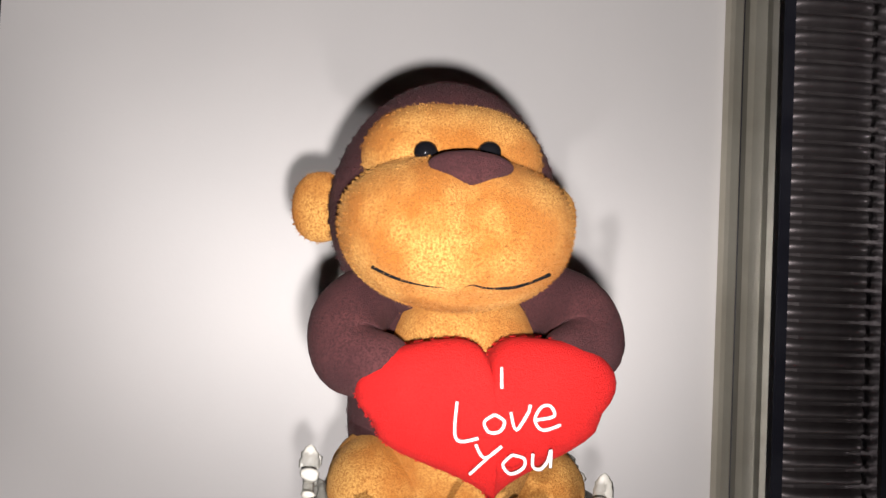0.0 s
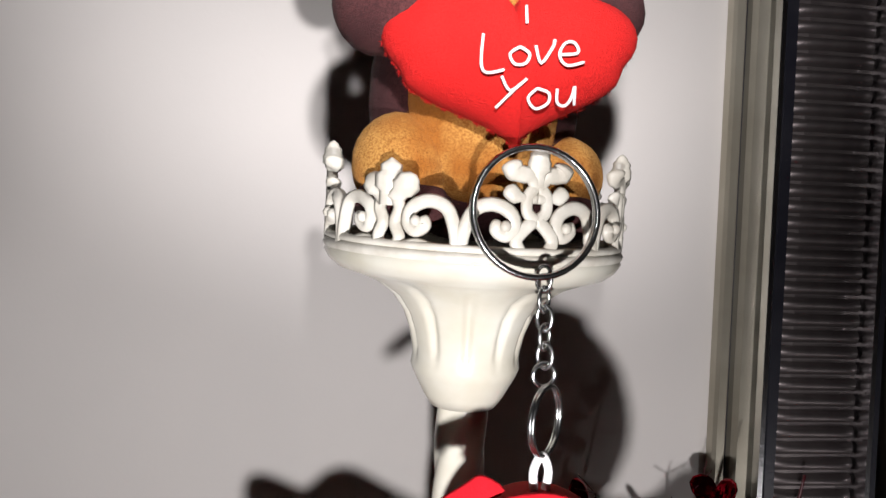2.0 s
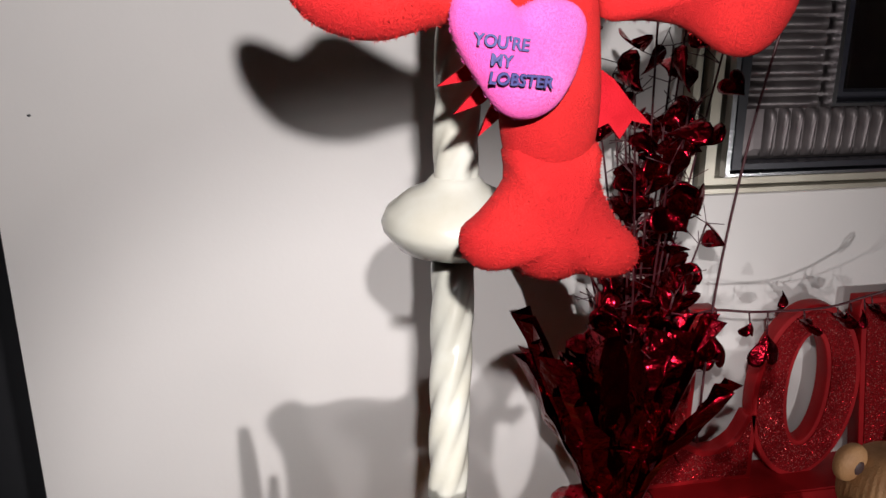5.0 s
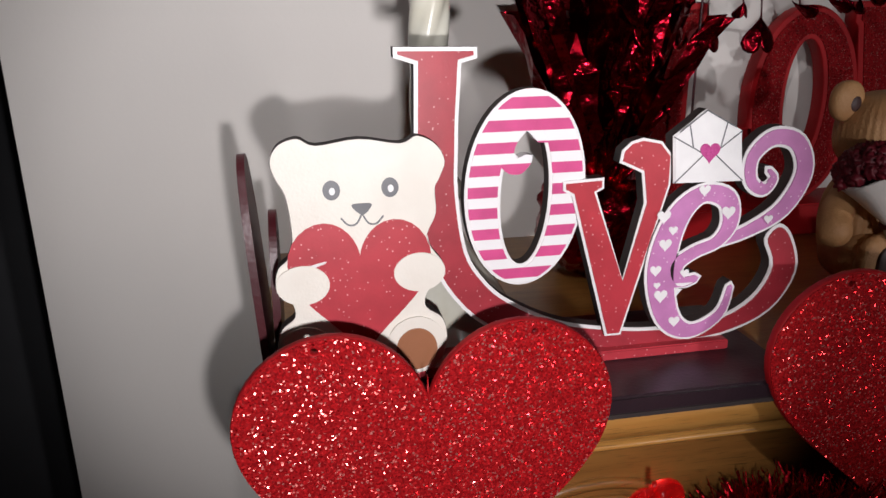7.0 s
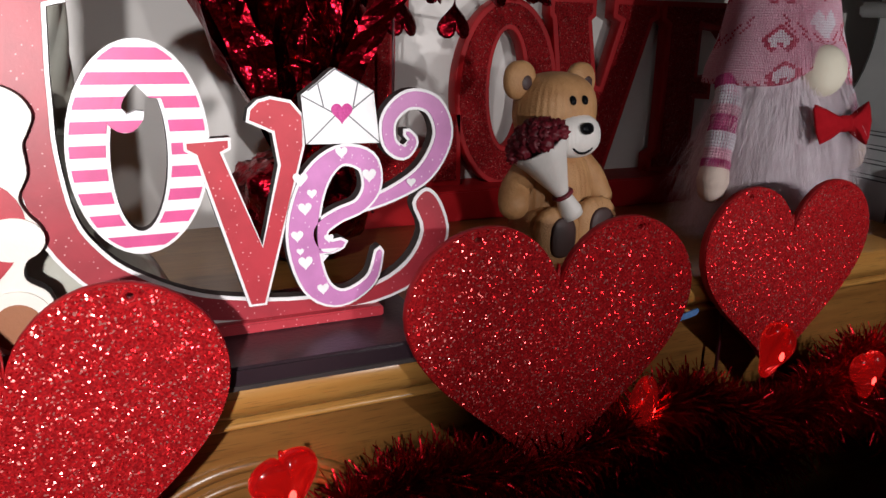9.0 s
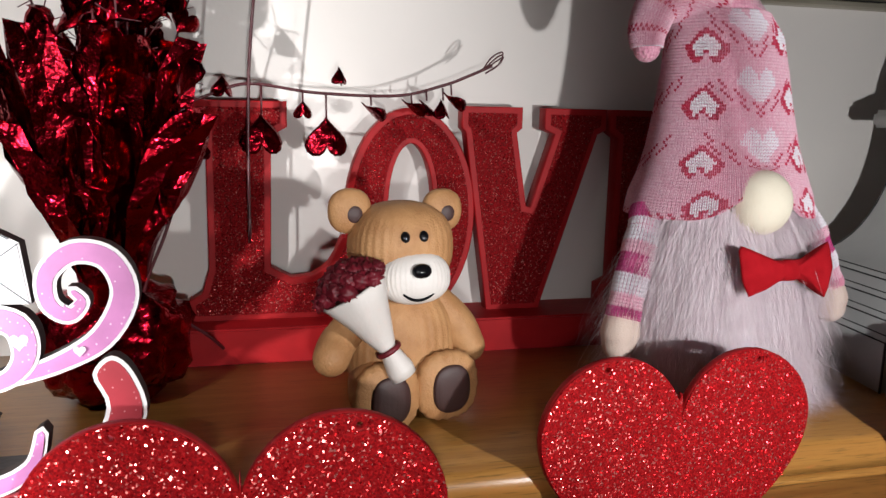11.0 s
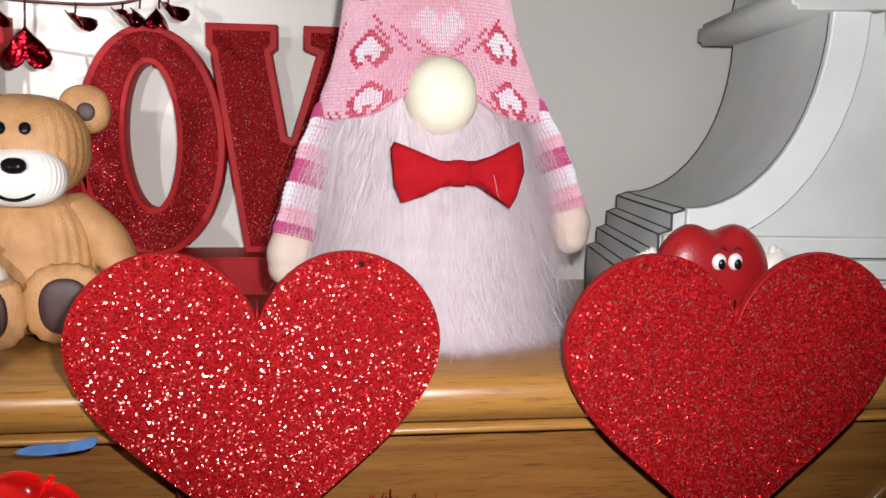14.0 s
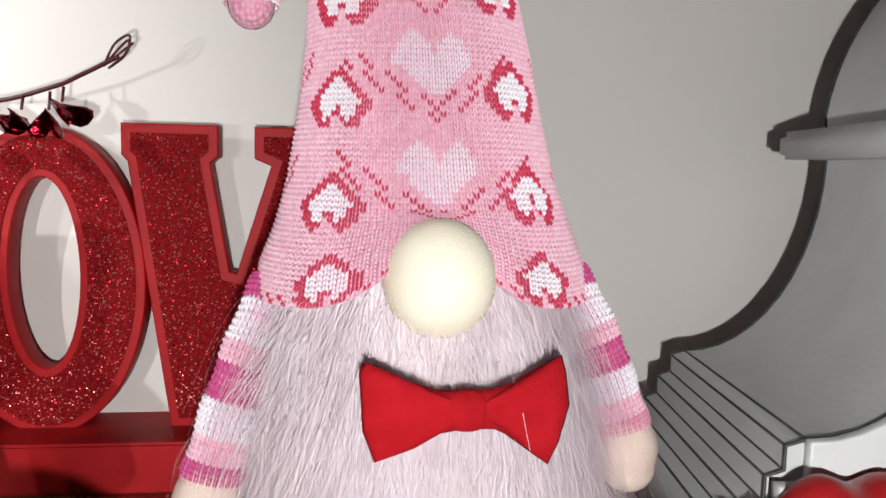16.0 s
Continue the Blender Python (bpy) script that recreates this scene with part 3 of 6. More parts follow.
frame_band("outer_moulding", 0.0055, 0.0135, -0.010, -0.0005, M_BRONZE, "champagne outer moulding")
frame_band("outer_shadow_gap", 0.0135, 0.0155, -0.006, -0.0005, M_BLACKFRAME)
frame_band("inner_moulding", 0.0155, 0.0270, -0.014, -0.0005, M_BRONZE, "champagne inner moulding")
frame_band("silver_edge", 0.0270, 0.0320, -0.021, -0.0005, M_SILVER, "bright polished silver edge")
frame_band("dark_slope", 0.0320, 0.0420, -0.018, -0.0005, M_BLACKFRAME, "blue-black inner slope")
frame_band("ribbed_ground", 0.0420, 0.096, -0.009, -0.0005, M_PEWTER, "pewter ground under the ribs")
frame_band("inner_lip", 0.096, 0.101, -0.020, -0.0005, M_SILVER, "polished silver inner lip")
frame_band("dark_reveal", 0.101, 0.112, -0.012, -0.0005, M_BLACKFRAME)
bm = bmesh.new()
box(bm, (MX0 + 0.11, -0.005, MZ0 + 0.068), (MX1 - 0.11, -0.0008, MZ1 - 0.068))
part("mirror_glass", bm, M_MIRROR, mirror, "dark mirror glass", smooth=False)


def rib_mesh(length, wide=0.0039, high=0.0060):
    bm = bmesh.new()
    pts = [(length * t, 0, 0) for t in (0, 0.06, 0.2, 0.4, 0.6, 0.8, 0.94, 1)]
    hs = (0.15, 0.55, 0.8, 0.9, 1.0, 1.15, 1.0, 0.3)
    rows = []
    for (x, _, _), h in zip(pts, hs):
        rows.append([bm.verts.new((x, -high * h * s, wide * k)) for k, s in ((-1, 0), (-0.55, 0.75), (0, 1), (0.55, 0.75), (1, 0))])
    for a, b in zip(rows, rows[1:]):
        for j in range(4):
            bm.faces.new((a[j], a[j + 1], b[j + 1], b[j]))
    bmesh.ops.recalc_face_normals(bm, faces=bm.faces)
    me = bpy.data.meshes.new("rib")
    bm.to_mesh(me)
    bm.free()
    me.materials.append(M_PEWTER)
    me.shade_smooth()
    return me


rib_side, rib_low = rib_mesh(0.051), rib_mesh(0.031)
PITCH = 0.0097
for i in range(64):
    z = MZ0 + 0.062 + i * PITCH
    if z > MZ1 - 0.06:
        break
    for x, ry in ((MX0 + 0.0435, 0), (MX1 - 0.0435, 180)):
        ob = new("rib", rib_side)
        ob.matrix_basis = pose(x, -0.0088, z, 0, 0, 0) if ry == 0 else Matrix.Translation((x, -0.0088, z)) @ Matrix.Diagonal((-1, 1, 1, 1))
        adopt(ob, mirror)
n_low = int((MX1 - MX0 - 0.12) / PITCH)
for i in range(n_low):
    x = MX0 + 0.062 + i * PITCH
    for z, s in ((MZ0 + 0.0275, 1), (MZ1 - 0.0275, -1)):
        ob = new("rib", rib_low)
        ob.matrix_basis = pose(x, -0.0088, z, 0, -90 * s, 0)
        adopt(ob, mirror)

# ---- candlestick ----
stick = thing("candlestick", (0.183, -0.160, SHELF_Z), "tall cream enamelled candlestick with a pierced crown and twisted stem", "candlestick")
LEAN = Matrix.Translation((0.183, -0.160, SHELF_Z)) @ Matrix.Rotation(math.atan2(0.022, 0.46), 4, "X") @ Matrix.Rotation(math.atan2(0.0055, 0.46), 4, "Y")


def leaning(bm):
    bm.transform(LEAN)
    return bm


B = -SHELF_Z
prof = [(0.0455, 0), (0.047, 0.002), (0.0465, 0.005), (0.043, 0.007), (0.042, 0.010), (0.040, 0.016), (0.035, 0.026), (0.027, 0.038), (0.018, 0.050),
        (0.013, 0.062), (0.0125, 0.070), (0.015, 0.074), (0.0155, 0.078), (0.012, 0.083), (0.0085, 0.087)]
part("foot", leaning(lathe(bmesh.new(), prof, 96, lambda a, z, r: r * (1 + (0.025 if z < 0.006 else 0.008) * math.cos(32 * a)))), M_CREAM, stick, "domed cream foot with a beaded rim")
prof = [(0.0083, 0.085 + 0.0035 * i) for i in range(97)]
part("stem", leaning(lathe(bmesh.new(), prof, 40, lambda a, z, r: r * (0.84 + 0.22 * abs(math.cos(2.5 * (a - 48 * z))) ** 0.6))), M_CREAM, stick, "spirally twisted cream stem")
prof = [(0.0085, B + 0.2365), (0.012, B + 0.2375), (0.022, B + 0.240), (0.0275, B + 0.2465), (0.0282, B + 0.2495), (0.0262, B + 0.2545), (0.019, B + 0.2605), (0.012, B + 0.2638), (0.0102, B + 0.2660), (0.0088, B + 0.2675)]
part("knop", leaning(lathe(bmesh.new(), prof, 56)), M_CREAM, stick, "flattened round knop")
prof = [(0.004, 0.399), (0.0112, 0.4000), (0.0135, 0.4035), (0.0172, 0.4105), (0.0183, 0.4135), (0.0178, 0.4165), (0.0182, 0.420), (0.0195, 0.4255), (0.0218, 0.4315),
        (0.0258, 0.4370), (0.0315, 0.4410), (0.0385, 0.4438), (0.0440, 0.4455), (0.0470, 0.4480), (0.0485, 0.4505), (0.0480, 0.4530), (0.0440, 0.4535), (0.030, 0.4515), (0.010, 0.4505)]
part("bowl", leaning(lathe(bmesh.new(), [(r, z + B) for r, z in prof], 176,
     lambda a, z, r: r * (1 - (0.085 * max(0.0, math.cos(11 * a)) ** 3 * math.sin(math.pi * (z - B - 0.416) / 0.028) ** 0.5 if 0.4165 < z - B < 0.4435 else 0)))), M_CREAM, stick, "fluted cream bowl")


def on_ring(u, v, phi, r=0.0468, z0=0.4525):
    a = phi + u / r
    return LEAN @ Vector((r * math.sin(a), -r * math.cos(a), v + z0 + B))


def crown_motif(phi, lily):
    """One pierced motif of the crown: a scroll with a small lily, or a taller palmette."""
    bm = bmesh.new()
    def rod(pts, rad, n=5):
        line = [on_ring(p.x, p.y, phi) for p in smooth_line([(u, v, 0) for u, v in pts], n)]
        rad = [1.42 * (rad[min(i, len(rad) - 1)] if isinstance(rad, list) else rad) for i in range(len(line))]
        rad[-1], rad[-2] = rad[-1] * 0.3, rad[-2] * 0.75
        tube(bm, line, rad, 8, 0.45)
    for s in (-1, 1):
        rod([(s * 0.0205, 0.0015), (s * 0.0200, 0.007), (s * 0.0175, 0.0135), (s * 0.0125, 0.0155), (s * 0.0075, 0.0135), (s * 0.0062, 0.0095),
             (s * 0.0085, 0.0072), (s * 0.0112, 0.0088), (s * 0.0100, 0.0110)], 0.0014)
    for s in (-1, 1):
        if lily:
            rod([(s * 0.0022, 0.0010), (s * 0.0036, 0.0050), (s * 0.0020, 0.0090), (s * 0.0034, 0.0130), (s * 0.0018, 0.0165)], 0.00125)
            rod([(s * 0.0014, 0.0150), (s * 0.0048, 0.0190), (s * 0.0080, 0.0222)], [0.0018] * 4 + [0.0026] * 4 + [0.0018] * 2 + [0.0010])
            rod([(s * 0.0040, 0.0020), (s * 0.0095, 0.0032), (s * 0.0160, 0.0012)], 0.0014)
            continue
        rod([(0.0, 0.0020), (s * 0.0035, 0.0025), (s * 0.0055, 0.0060), (s * 0.0030, 0.0095), (0, 0.0120)], 0.00135)
        rod([(s * 0.0060, 0.0015), (s * 0.0115, 0.0025), (s * 0.0160, 0.0010)], 0.0012)
        rod([(0, 0.0115), (s * 0.0028, 0.0140), (s * 0.0026, 0.0185), (0, 0.0210)], 0.0012)
        rod([(0, 0.0200), (s * 0.0030, 0.0235), (s * 0.0068, 0.0245), (s * 0.0084, 0.0275)], [0.0012] * 5 + [0.0017] * 5 + [0.0021] * 5 + [0.0014])
        rod([(0.0, 0.0175), (s * 0.0060, 0.0180), (s * 0.0090, 0.0205)], [0.0010] * 5 + [0.0016] * 5 + [0.0012])
    if lily:
        rod([(0, 0.0135), (0, 0.0185), (0, 0.0230), (0, 0.0268)], [0.0022] * 5 + [0.0031] * 5 + [0.0022] * 3 + [0.0014, 0.0008, 0.0005])
    else:
        rod([(0, 0.0205), (0, 0.0250), (0, 0.0290), (0, 0.0325)], [0.0013] * 5 + [0.0023] * 4 + [0.0020] * 3 + [0.0014, 0.0012, 0.0009, 0.0005])
    for s in (-1, 1):
        c = on_ring(s * 0.0092, 0.0098, phi, 0.0482)
        blob(bm, c, (0.0016, 0.0012, 0.0016), seg=8, rings=6)
    return part("crown_motif", bm, M_LACE, stick, "pierced white scroll and lily motif")


for k in range(7):
    crown_motif(radians(12 + 51.43 * k), k in (2, 4, 6))
bm = bmesh.new()
for z, rr in ((0.4530, 0.0018), (0.4555, 0.0012)):
    tube(bm, [LEAN @ Vector((0.0472 * math.cos(a), 0.0472 * math.sin(a), z + B)) for a in (2 * math.pi * i / 64 for i in range(64))], rr, 8, closed=True)
part("rim", bm, M_LACE, stick, "white beaded rim")

# ---- plush monkey sitting in the bowl ----
monkey = thing("plush_monkey", (0.187, -0.184, 0.453), "brown and tan plush monkey hugging a red heart cushion", "soft toy")
HC = Vector((0.1815, -0.187, 0.5625))
bm = bmesh.new()
blob(bm, HC + Vector((-0.0008, 0, -0.0010)), (0.0364, 0.034, 0.0392), (4, 0, 0), 2.05, 48, 32, 0, lambda u: Vector((u.x * (1 - 0.10 * max(0, u.z)), u.y, u.z)))
fuzz(bm, 9000, 0.0012, 1, width=0.00013)
head = part("head", bm, M_BROWN, monkey, "dark brown plush head")
bm = bmesh.new()
blob(bm, HC + Vector((-0.0010, -0.0165, 0.0100)), (0.0272, 0.0178, 0.0184), (0, 0, 0), 2.3, 40, 24)
fuzz(bm, 5000, 0.0011, 2)
part("face_patch", bm, M_TAN, head, "tan face patch")


def muzzle_shape(u):
    crease = math.exp(-(u.x / 0.10) ** 2) * max(0, -u.y) * max(0, u.z + 0.25)
    smile = math.exp(-((u.z + 0.70 - 0.22 * u.x * u.x) / 0.07) ** 2) * max(0, -u.y)
    return Vector((u.x * (1.0 + 0.06 * u.z), u.y * (1 - 0.20 * crease - 0.07 * smile), u.z * (1 - 0.06 * abs(u.x))))


bm = bmesh.new()
blob(bm, HC + Vector((0.0003, -0.0235, -0.0096)), (0.0338, 0.0265, 0.0230), (8, 0, 2), 2.25, 72, 48, 0, muzzle_shape)
fuzz(bm, 20000, 0.0010, 3, 0.8, 0.00013)
muz = part("muzzle", bm, M_TAN, head, "wide tan plush muzzle")
MC = HC + Vector((0.0003, -0.0235, -0.0096))


def on_muzzle(x, z, off=0.0):
    """A point of the muzzle's front at x, z from its middle."""
    k = max(0.02, 1 - abs(x / 0.0338) ** 2.25 - abs(z / 0.0230) ** 2.25) ** (1 / 2.25)
    return MC + Vector((x, -0.0265 * k - off - z * 0.10, z))


bm = bmesh.new()
line = smooth_line([on_muzzle(x, z, 0.0012) for x, z in ((-0.0240, -0.0112), (-0.0170, -0.0140), (-0.0085, -0.0154), (-0.001, -0.0153), (0.002, -0.0146), (0.006, -0.0152), (0.014, -0.0148), (0.0240, -0.0112))], 5)
tube(bm, line, 0.00055, 6)
part("mouth", bm, M_BLACK_THREAD, head, "black stitched smile")
bm = bmesh.new()
NC = Vector((0.1826, -0.2300, 0.5688))
tri = [Vector(p) for p in ((-0.0128, 0, 0.0012), (-0.0095, 0, 0.0040), (-0.004, 0, 0.0052), (0.0, 0, 0.0056), (0.004, 0, 0.0052), (0.0095, 0, 0.0038), (0.0128, 0, 0.0008),
                           (0.0100, 0, -0.0020), (0.0050, 0, -0.0042), (0.0, 0, -0.0056), (-0.0050, 0, -0.0042), (-0.0100, 0, -0.0018))]
cushion(bm, [p * 0.90 for p in smooth_line(tri, 3, True)], 0.0080, 0, 6, m=Matrix.Translation(NC) @ Matrix.Rotation(radians(-34), 4, "X"))
fuzz(bm, 900, 0.0009, 4)
part("nose", bm, M_BROWN, head, "dark brown plush nose")
for x, z in ((0.1712, 0.5738), (0.1888, 0.5748)):
    bm = bmesh.new()
    blob(bm, (x, -0.2210, z), (0.0034, 0.0026, 0.0030), seg=16, rings=12)
    part("eye", bm, M_GLOSSBLACK, head, "glossy black bead eye")
for x, s in ((0.1415, -1), (0.2178, 1)):
    bm = bmesh.new()
    blob(bm, (x, -0.178, 0.5605), (0.0095, 0.0055, 0.0115), (0, 0, s * 12), 2.2, 24, 16)
    fuzz(bm, 700, 0.0012, 5)
    part("ear", bm, M_TAN, head, "round tan ear")
bm = bmesh.new()
blob(bm, (0.187, -0.184, 0.500), (0.034, 0.028, 0.046), (0, 0, 0), 2.2, 32, 22)
fuzz(bm, 2500, 0.0012, 6)
part("body", bm, M_BROWN, monkey, "dark brown plush body")
bm = bmesh.new()
blob(bm, (0.187, -0.194, 0.502), (0.0250, 0.0245, 0.038), (0, 0, 0), 2.4, 32, 22)
fuzz(bm, 5000, 0.0011, 7, 0.7, 0.00013)
part("belly", bm, M_TAN, monkey, "tan plush belly")
for pts, rr in ((((0.164, -0.190, 0.536), (0.1530, -0.203, 0.527), (0.1535, -0.214, 0.517), (0.1615, -0.2205, 0.5155)), (0.0098, 0.0112, 0.0108, 0.0088)),
                (((0.208, -0.190, 0.537), (0.2195, -0.203, 0.531), (0.2215, -0.213, 0.522), (0.2150, -0.219, 0.519)), (0.0102, 0.0114, 0.0106, 0.0090))):
    bm = limb(bmesh.new(), pts, rr, 6, 20)
    fuzz(bm, 4000, 0.0011, 8, 0.7, 0.00013)
    part("arm", bm, M_BROWN, monkey, "dark brown plush arm")
for pts, rr in ((((0.172, -0.182, 0.472), (0.1655, -0.194, 0.4765), (0.1635, -0.200, 0.4775)), (0.015, 0.0175, 0.0155)),
                (((0.202, -0.182, 0.472), (0.2120, -0.193, 0.475), (0.2140, -0.197, 0.4755)), (0.013, 0.0150, 0.0130))):
    bm = limb(bmesh.new(), pts, rr, 6, 24)
    fuzz(bm, 5000, 0.0011, 9, 0.7, 0.00013)
    leg = part("leg", bm, M_TAN, monkey, "tan plush leg")
    bm = bmesh.new()
    e = Vector(pts[-1])
    blob(bm, e + Vector((0, -0.003, -0.0125)), (rr[-1] * 0.95, 0.0135, rr[-1] * 0.60), seg=20, rings=14)
    fuzz(bm, 500, 0.0011, 10)
    part("sole", bm, M_BROWN, leg, "dark brown sole")
bm = bmesh.new()
hl = [Vector((p.x * (1 + 0.34 * math.sin(math.pi * min(1, max(0, -p.z / 0.0215)))), 0, p.z)) for p in heart_line(0.0715, 0.0425, 64, 0.4)]
cushion(bm, hl, 0.023, 0, 12, m=Matrix.Translation((0.1910, -0.2245, 0.5018)) @ Matrix.Rotation(radians(-4), 4, "X") @ Matrix.Rotation(radians(-3), 4, "Y"), belly=0.42)
fuzz(bm, 16000, 0.0012, 11, 0.7, 0.00012)
hc = part("heart_cushion", bm, M_RED, monkey, "bright red plush heart cushion")


def stitched(name, words, parent, material, place, scale, rad, lift, m):
    """Hand-drawn stitches: each stroke a small thread tube through (x, z) points."""
    bm = bmesh.new()
    for pts in words:
        line = smooth_line([(place[0] + x * scale, lift(x * scale, z * scale), place[2] + z * scale) for x, z in pts], 4)
        tube(bm, line, rad, 5)
    return part(name, bm, material, parent, m)


STROKES = [[(-2.0, 2.9), (-2.05, 1.3)],
           [(-5.6, 0.2), (-5.7, -2.2), (-5.2, -2.9), (-3.8, -2.6)],
           [(-2.6, -0.7), (-3.4, -1.3), (-3.0, -2.1), (-2.1, -2.0), (-1.8, -1.2), (-2.6, -0.7)],
           [(-1.3, -0.5), (-0.8, -1.9), (0.2, -0.4)], [(0.2, -0.4), (0.3, 0.1)],
           [(0.7, -1.1), (2.3, -0.8), (2.0, 0.0), (1.2, -0.1), (0.7, -1.1), (1.4, -1.9), (2.9, -1.5)],
           [(-4.0, -3.1), (-3.2, -4.2), (-1.9, -3.2)], [(-2.4, -3.6), (-4.3, -5.6)],
           [(-1.0, -3.9), (-1.7, -4.7), (-1.0, -5.5), (0.0, -5.0), (0.0, -4.2), (-1.0, -3.9)],
           [(0.7, -3.8), (0.8, -4.9), (1.5, -5.1), (2.0, -4.4), (2.2, -3.5), (2.3, -5.0)]]


def cushion_front(x, z):
    k = max(0.0, 1 - (x / 0.033) ** 2 - ((z + 0.003) / 0.021) ** 2)
    return -0.2248 - 0.0125 * k ** 0.38 - z * 0.07


stitched("stitched_lettering", STROKES, hc, M_WHITE_THREAD, (0.1985, 0, 0.5080), 0.0032, 0.00046, lambda x, z: cushion_front(x + 0.0075, z + 0.0048), "white stitched words")

# ---- key ring and chain ----
keyring = thing("key_ring", (0.1965, -0.2285, 0.4470), "steel split ring hooked over the candlestick crown with a chain", "key ring")


def hoop(bm, centre, r, rad, rx=0, rz=0, sx=1.0):
    m = pose(*centre, rx, 0, rz)
    tube(bm, [m @ Vector((r * sx * math.cos(a), 0, r * math.sin(a))) for a in (2 * math.pi * i / 40 for i in range(40))], rad, 8, closed=True)


bm = bmesh.new()
hoop(bm, (0.1965, -0.2350, 0.4635), 0.0172, 0.0009, -6, 6)
hoop(bm, (0.1965, -0.2365, 0.4635), 0.0172, 0.0009, -6, 6)
part("large_ring", bm, M_CHROME, keyring, "large steel split ring")
for k, z in enumerate((0.4460, 0.4405, 0.4355, 0.4305, 0.4255)):
    bm = bmesh.new()
    hoop(bm, (0.1995 + 0.0003 * k, -0.2355, z), 0.0034, 0.00055, 0, 38 if k % 2 else -38, 0.62)
    part("chain_link", bm, M_CHROME, keyring, "steel chain link")
bm = bmesh.new()
hoop(bm, (0.2005, -0.2360, 0.4205), 0.0031, 0.0006, 0, 10)
part("jump_ring", bm, M_CHROME, keyring)
bm = bmesh.new()
hoop(bm, (0.2010, -0.2365, 0.4085), 0.0092, 0.00065, 0, 52)
hoop(bm, (0.2016, -0.2370, 0.4085), 0.0092, 0.00065, 0, 52)
part("small_ring", bm, M_CHROME, keyring, "small steel split ring")

# ---- plush lobster on the chain ----
lob = thing("plush_lobster", (0.201, -0.235, 0.245), "red plush lobster with big stitched eyes and a pink heart", "soft toy")
bm = bmesh.new()
tube(bm, smooth_line([(0.1992, -0.2365, 0.3880), (0.1985, -0.237, 0.395), (0.2005, -0.2375, 0.3995), (0.2026, -0.237, 0.395), (0.2016, -0.2365, 0.3880)], 5), 0.0012, 7)
fuzz(bm, 160, 0.0016, 44)
part("loop", bm, M_WHITE_THREAD, lob, "white fabric loop")


def lob_head(u):
    return Vector((u.x * (1 - 0.26 * max(0, -u.z) ** 1.6 - 0.10 * max(0, u.z) ** 1.5), u.y * (1 - 0.12 * max(0, -u.z)), u.z))


LC = Vector((0.2005, -0.2345, 0.3585))
bm = bmesh.new()
blob(bm, LC, (0.0265, 0.0215, 0.0315), (0, 0, -25), 2.15, 40, 28, 0, lob_head)
fuzz(bm, 5500, 0.0007, 12)
lhead = part("head", bm, M_PINKISH, lob, "rose red knitted plush head")
bm = bmesh.new()
rows = []
for i in range(11):
    row = []
    for j in range(56):
        a = 2 * math.pi * j / 56
        reach = 1.12 + 0.10 * math.cos(3 * a + 0.5) + 0.05 * math.cos(7 * a) + 0.16 * max(0, math.cos(a - 3.7)) ** 4
        th = reach * (i + 0.15) / 10.15
        d = Vector((math.sin(th) * math.cos(a), math.sin(th) * math.sin(a), math.cos(th)))
        d /= sum(abs(c) ** 2.15 for c in d) ** (1 / 2.15)
        u = lob_head(d)
        k = 1.014 if i < 10 else 0.985
        row.append(bm.verts.new(LC + Matrix.Rotation(radians(-25), 3, "Z") @ Vector((0.0265 * u.x, 0.0215 * u.y, 0.0315 * u.z)) * k))
    rows.append(row)
bm.faces.new(rows[0])
for ra, rb in zip(rows, rows[1:]):
    for j in range(56):
        bm.faces.new((ra[j], ra[(j + 1) % 56], rb[(j + 1) % 56], rb[j]))
fuzz(bm, 1500, 0.0007, 13)
part("head_crest", bm, M_LOBSTER, lhead, "plain red felted crown")
for line, y, ry in ((((0.1598, 0.3772), (0.1640, 0.3826), (0.1720, 0.3872), (0.1800, 0.3922), (0.1842, 0.3945), (0.1900, 0.3910), (0.1850, 0.3878), (0.1815, 0.3842), (0.1760, 0.3838), (0.1735, 0.3806), (0.1680, 0.3812), (0.1640, 0.3782)), -0.2400, 0),
                    (((0.1795, 0.3808), (0.1815, 0.3852), (0.1880, 0.3895), (0.1980, 0.3912), (0.2060, 0.3902), (0.2125, 0.3872), (0.2090, 0.3848), (0.2060, 0.3838), (0.1990, 0.3826), (0.1910, 0.3836), (0.1850, 0.3802)), -0.2440, 12)):
    plate("antenna", [curve2(line, 3)], y, y + 0.0016, M_FELT, lhead, "frayed red felt antenna", 0.0004)


def on_head(x, z, off=0.0):
    """A point of the lobster's face, x and z from the head's middle."""
    k = max(0.02, 1 - abs(x / 0.0265) ** 2.15 - abs(z / 0.0315) ** 2.15) ** (1 / 2.15)
    p = Vector((x, -0.0215 * k - off, z))
    return LC + Matrix.Rotation(radians(-25), 3, "Z") @ p + Vector((0, 0, 0.0035))


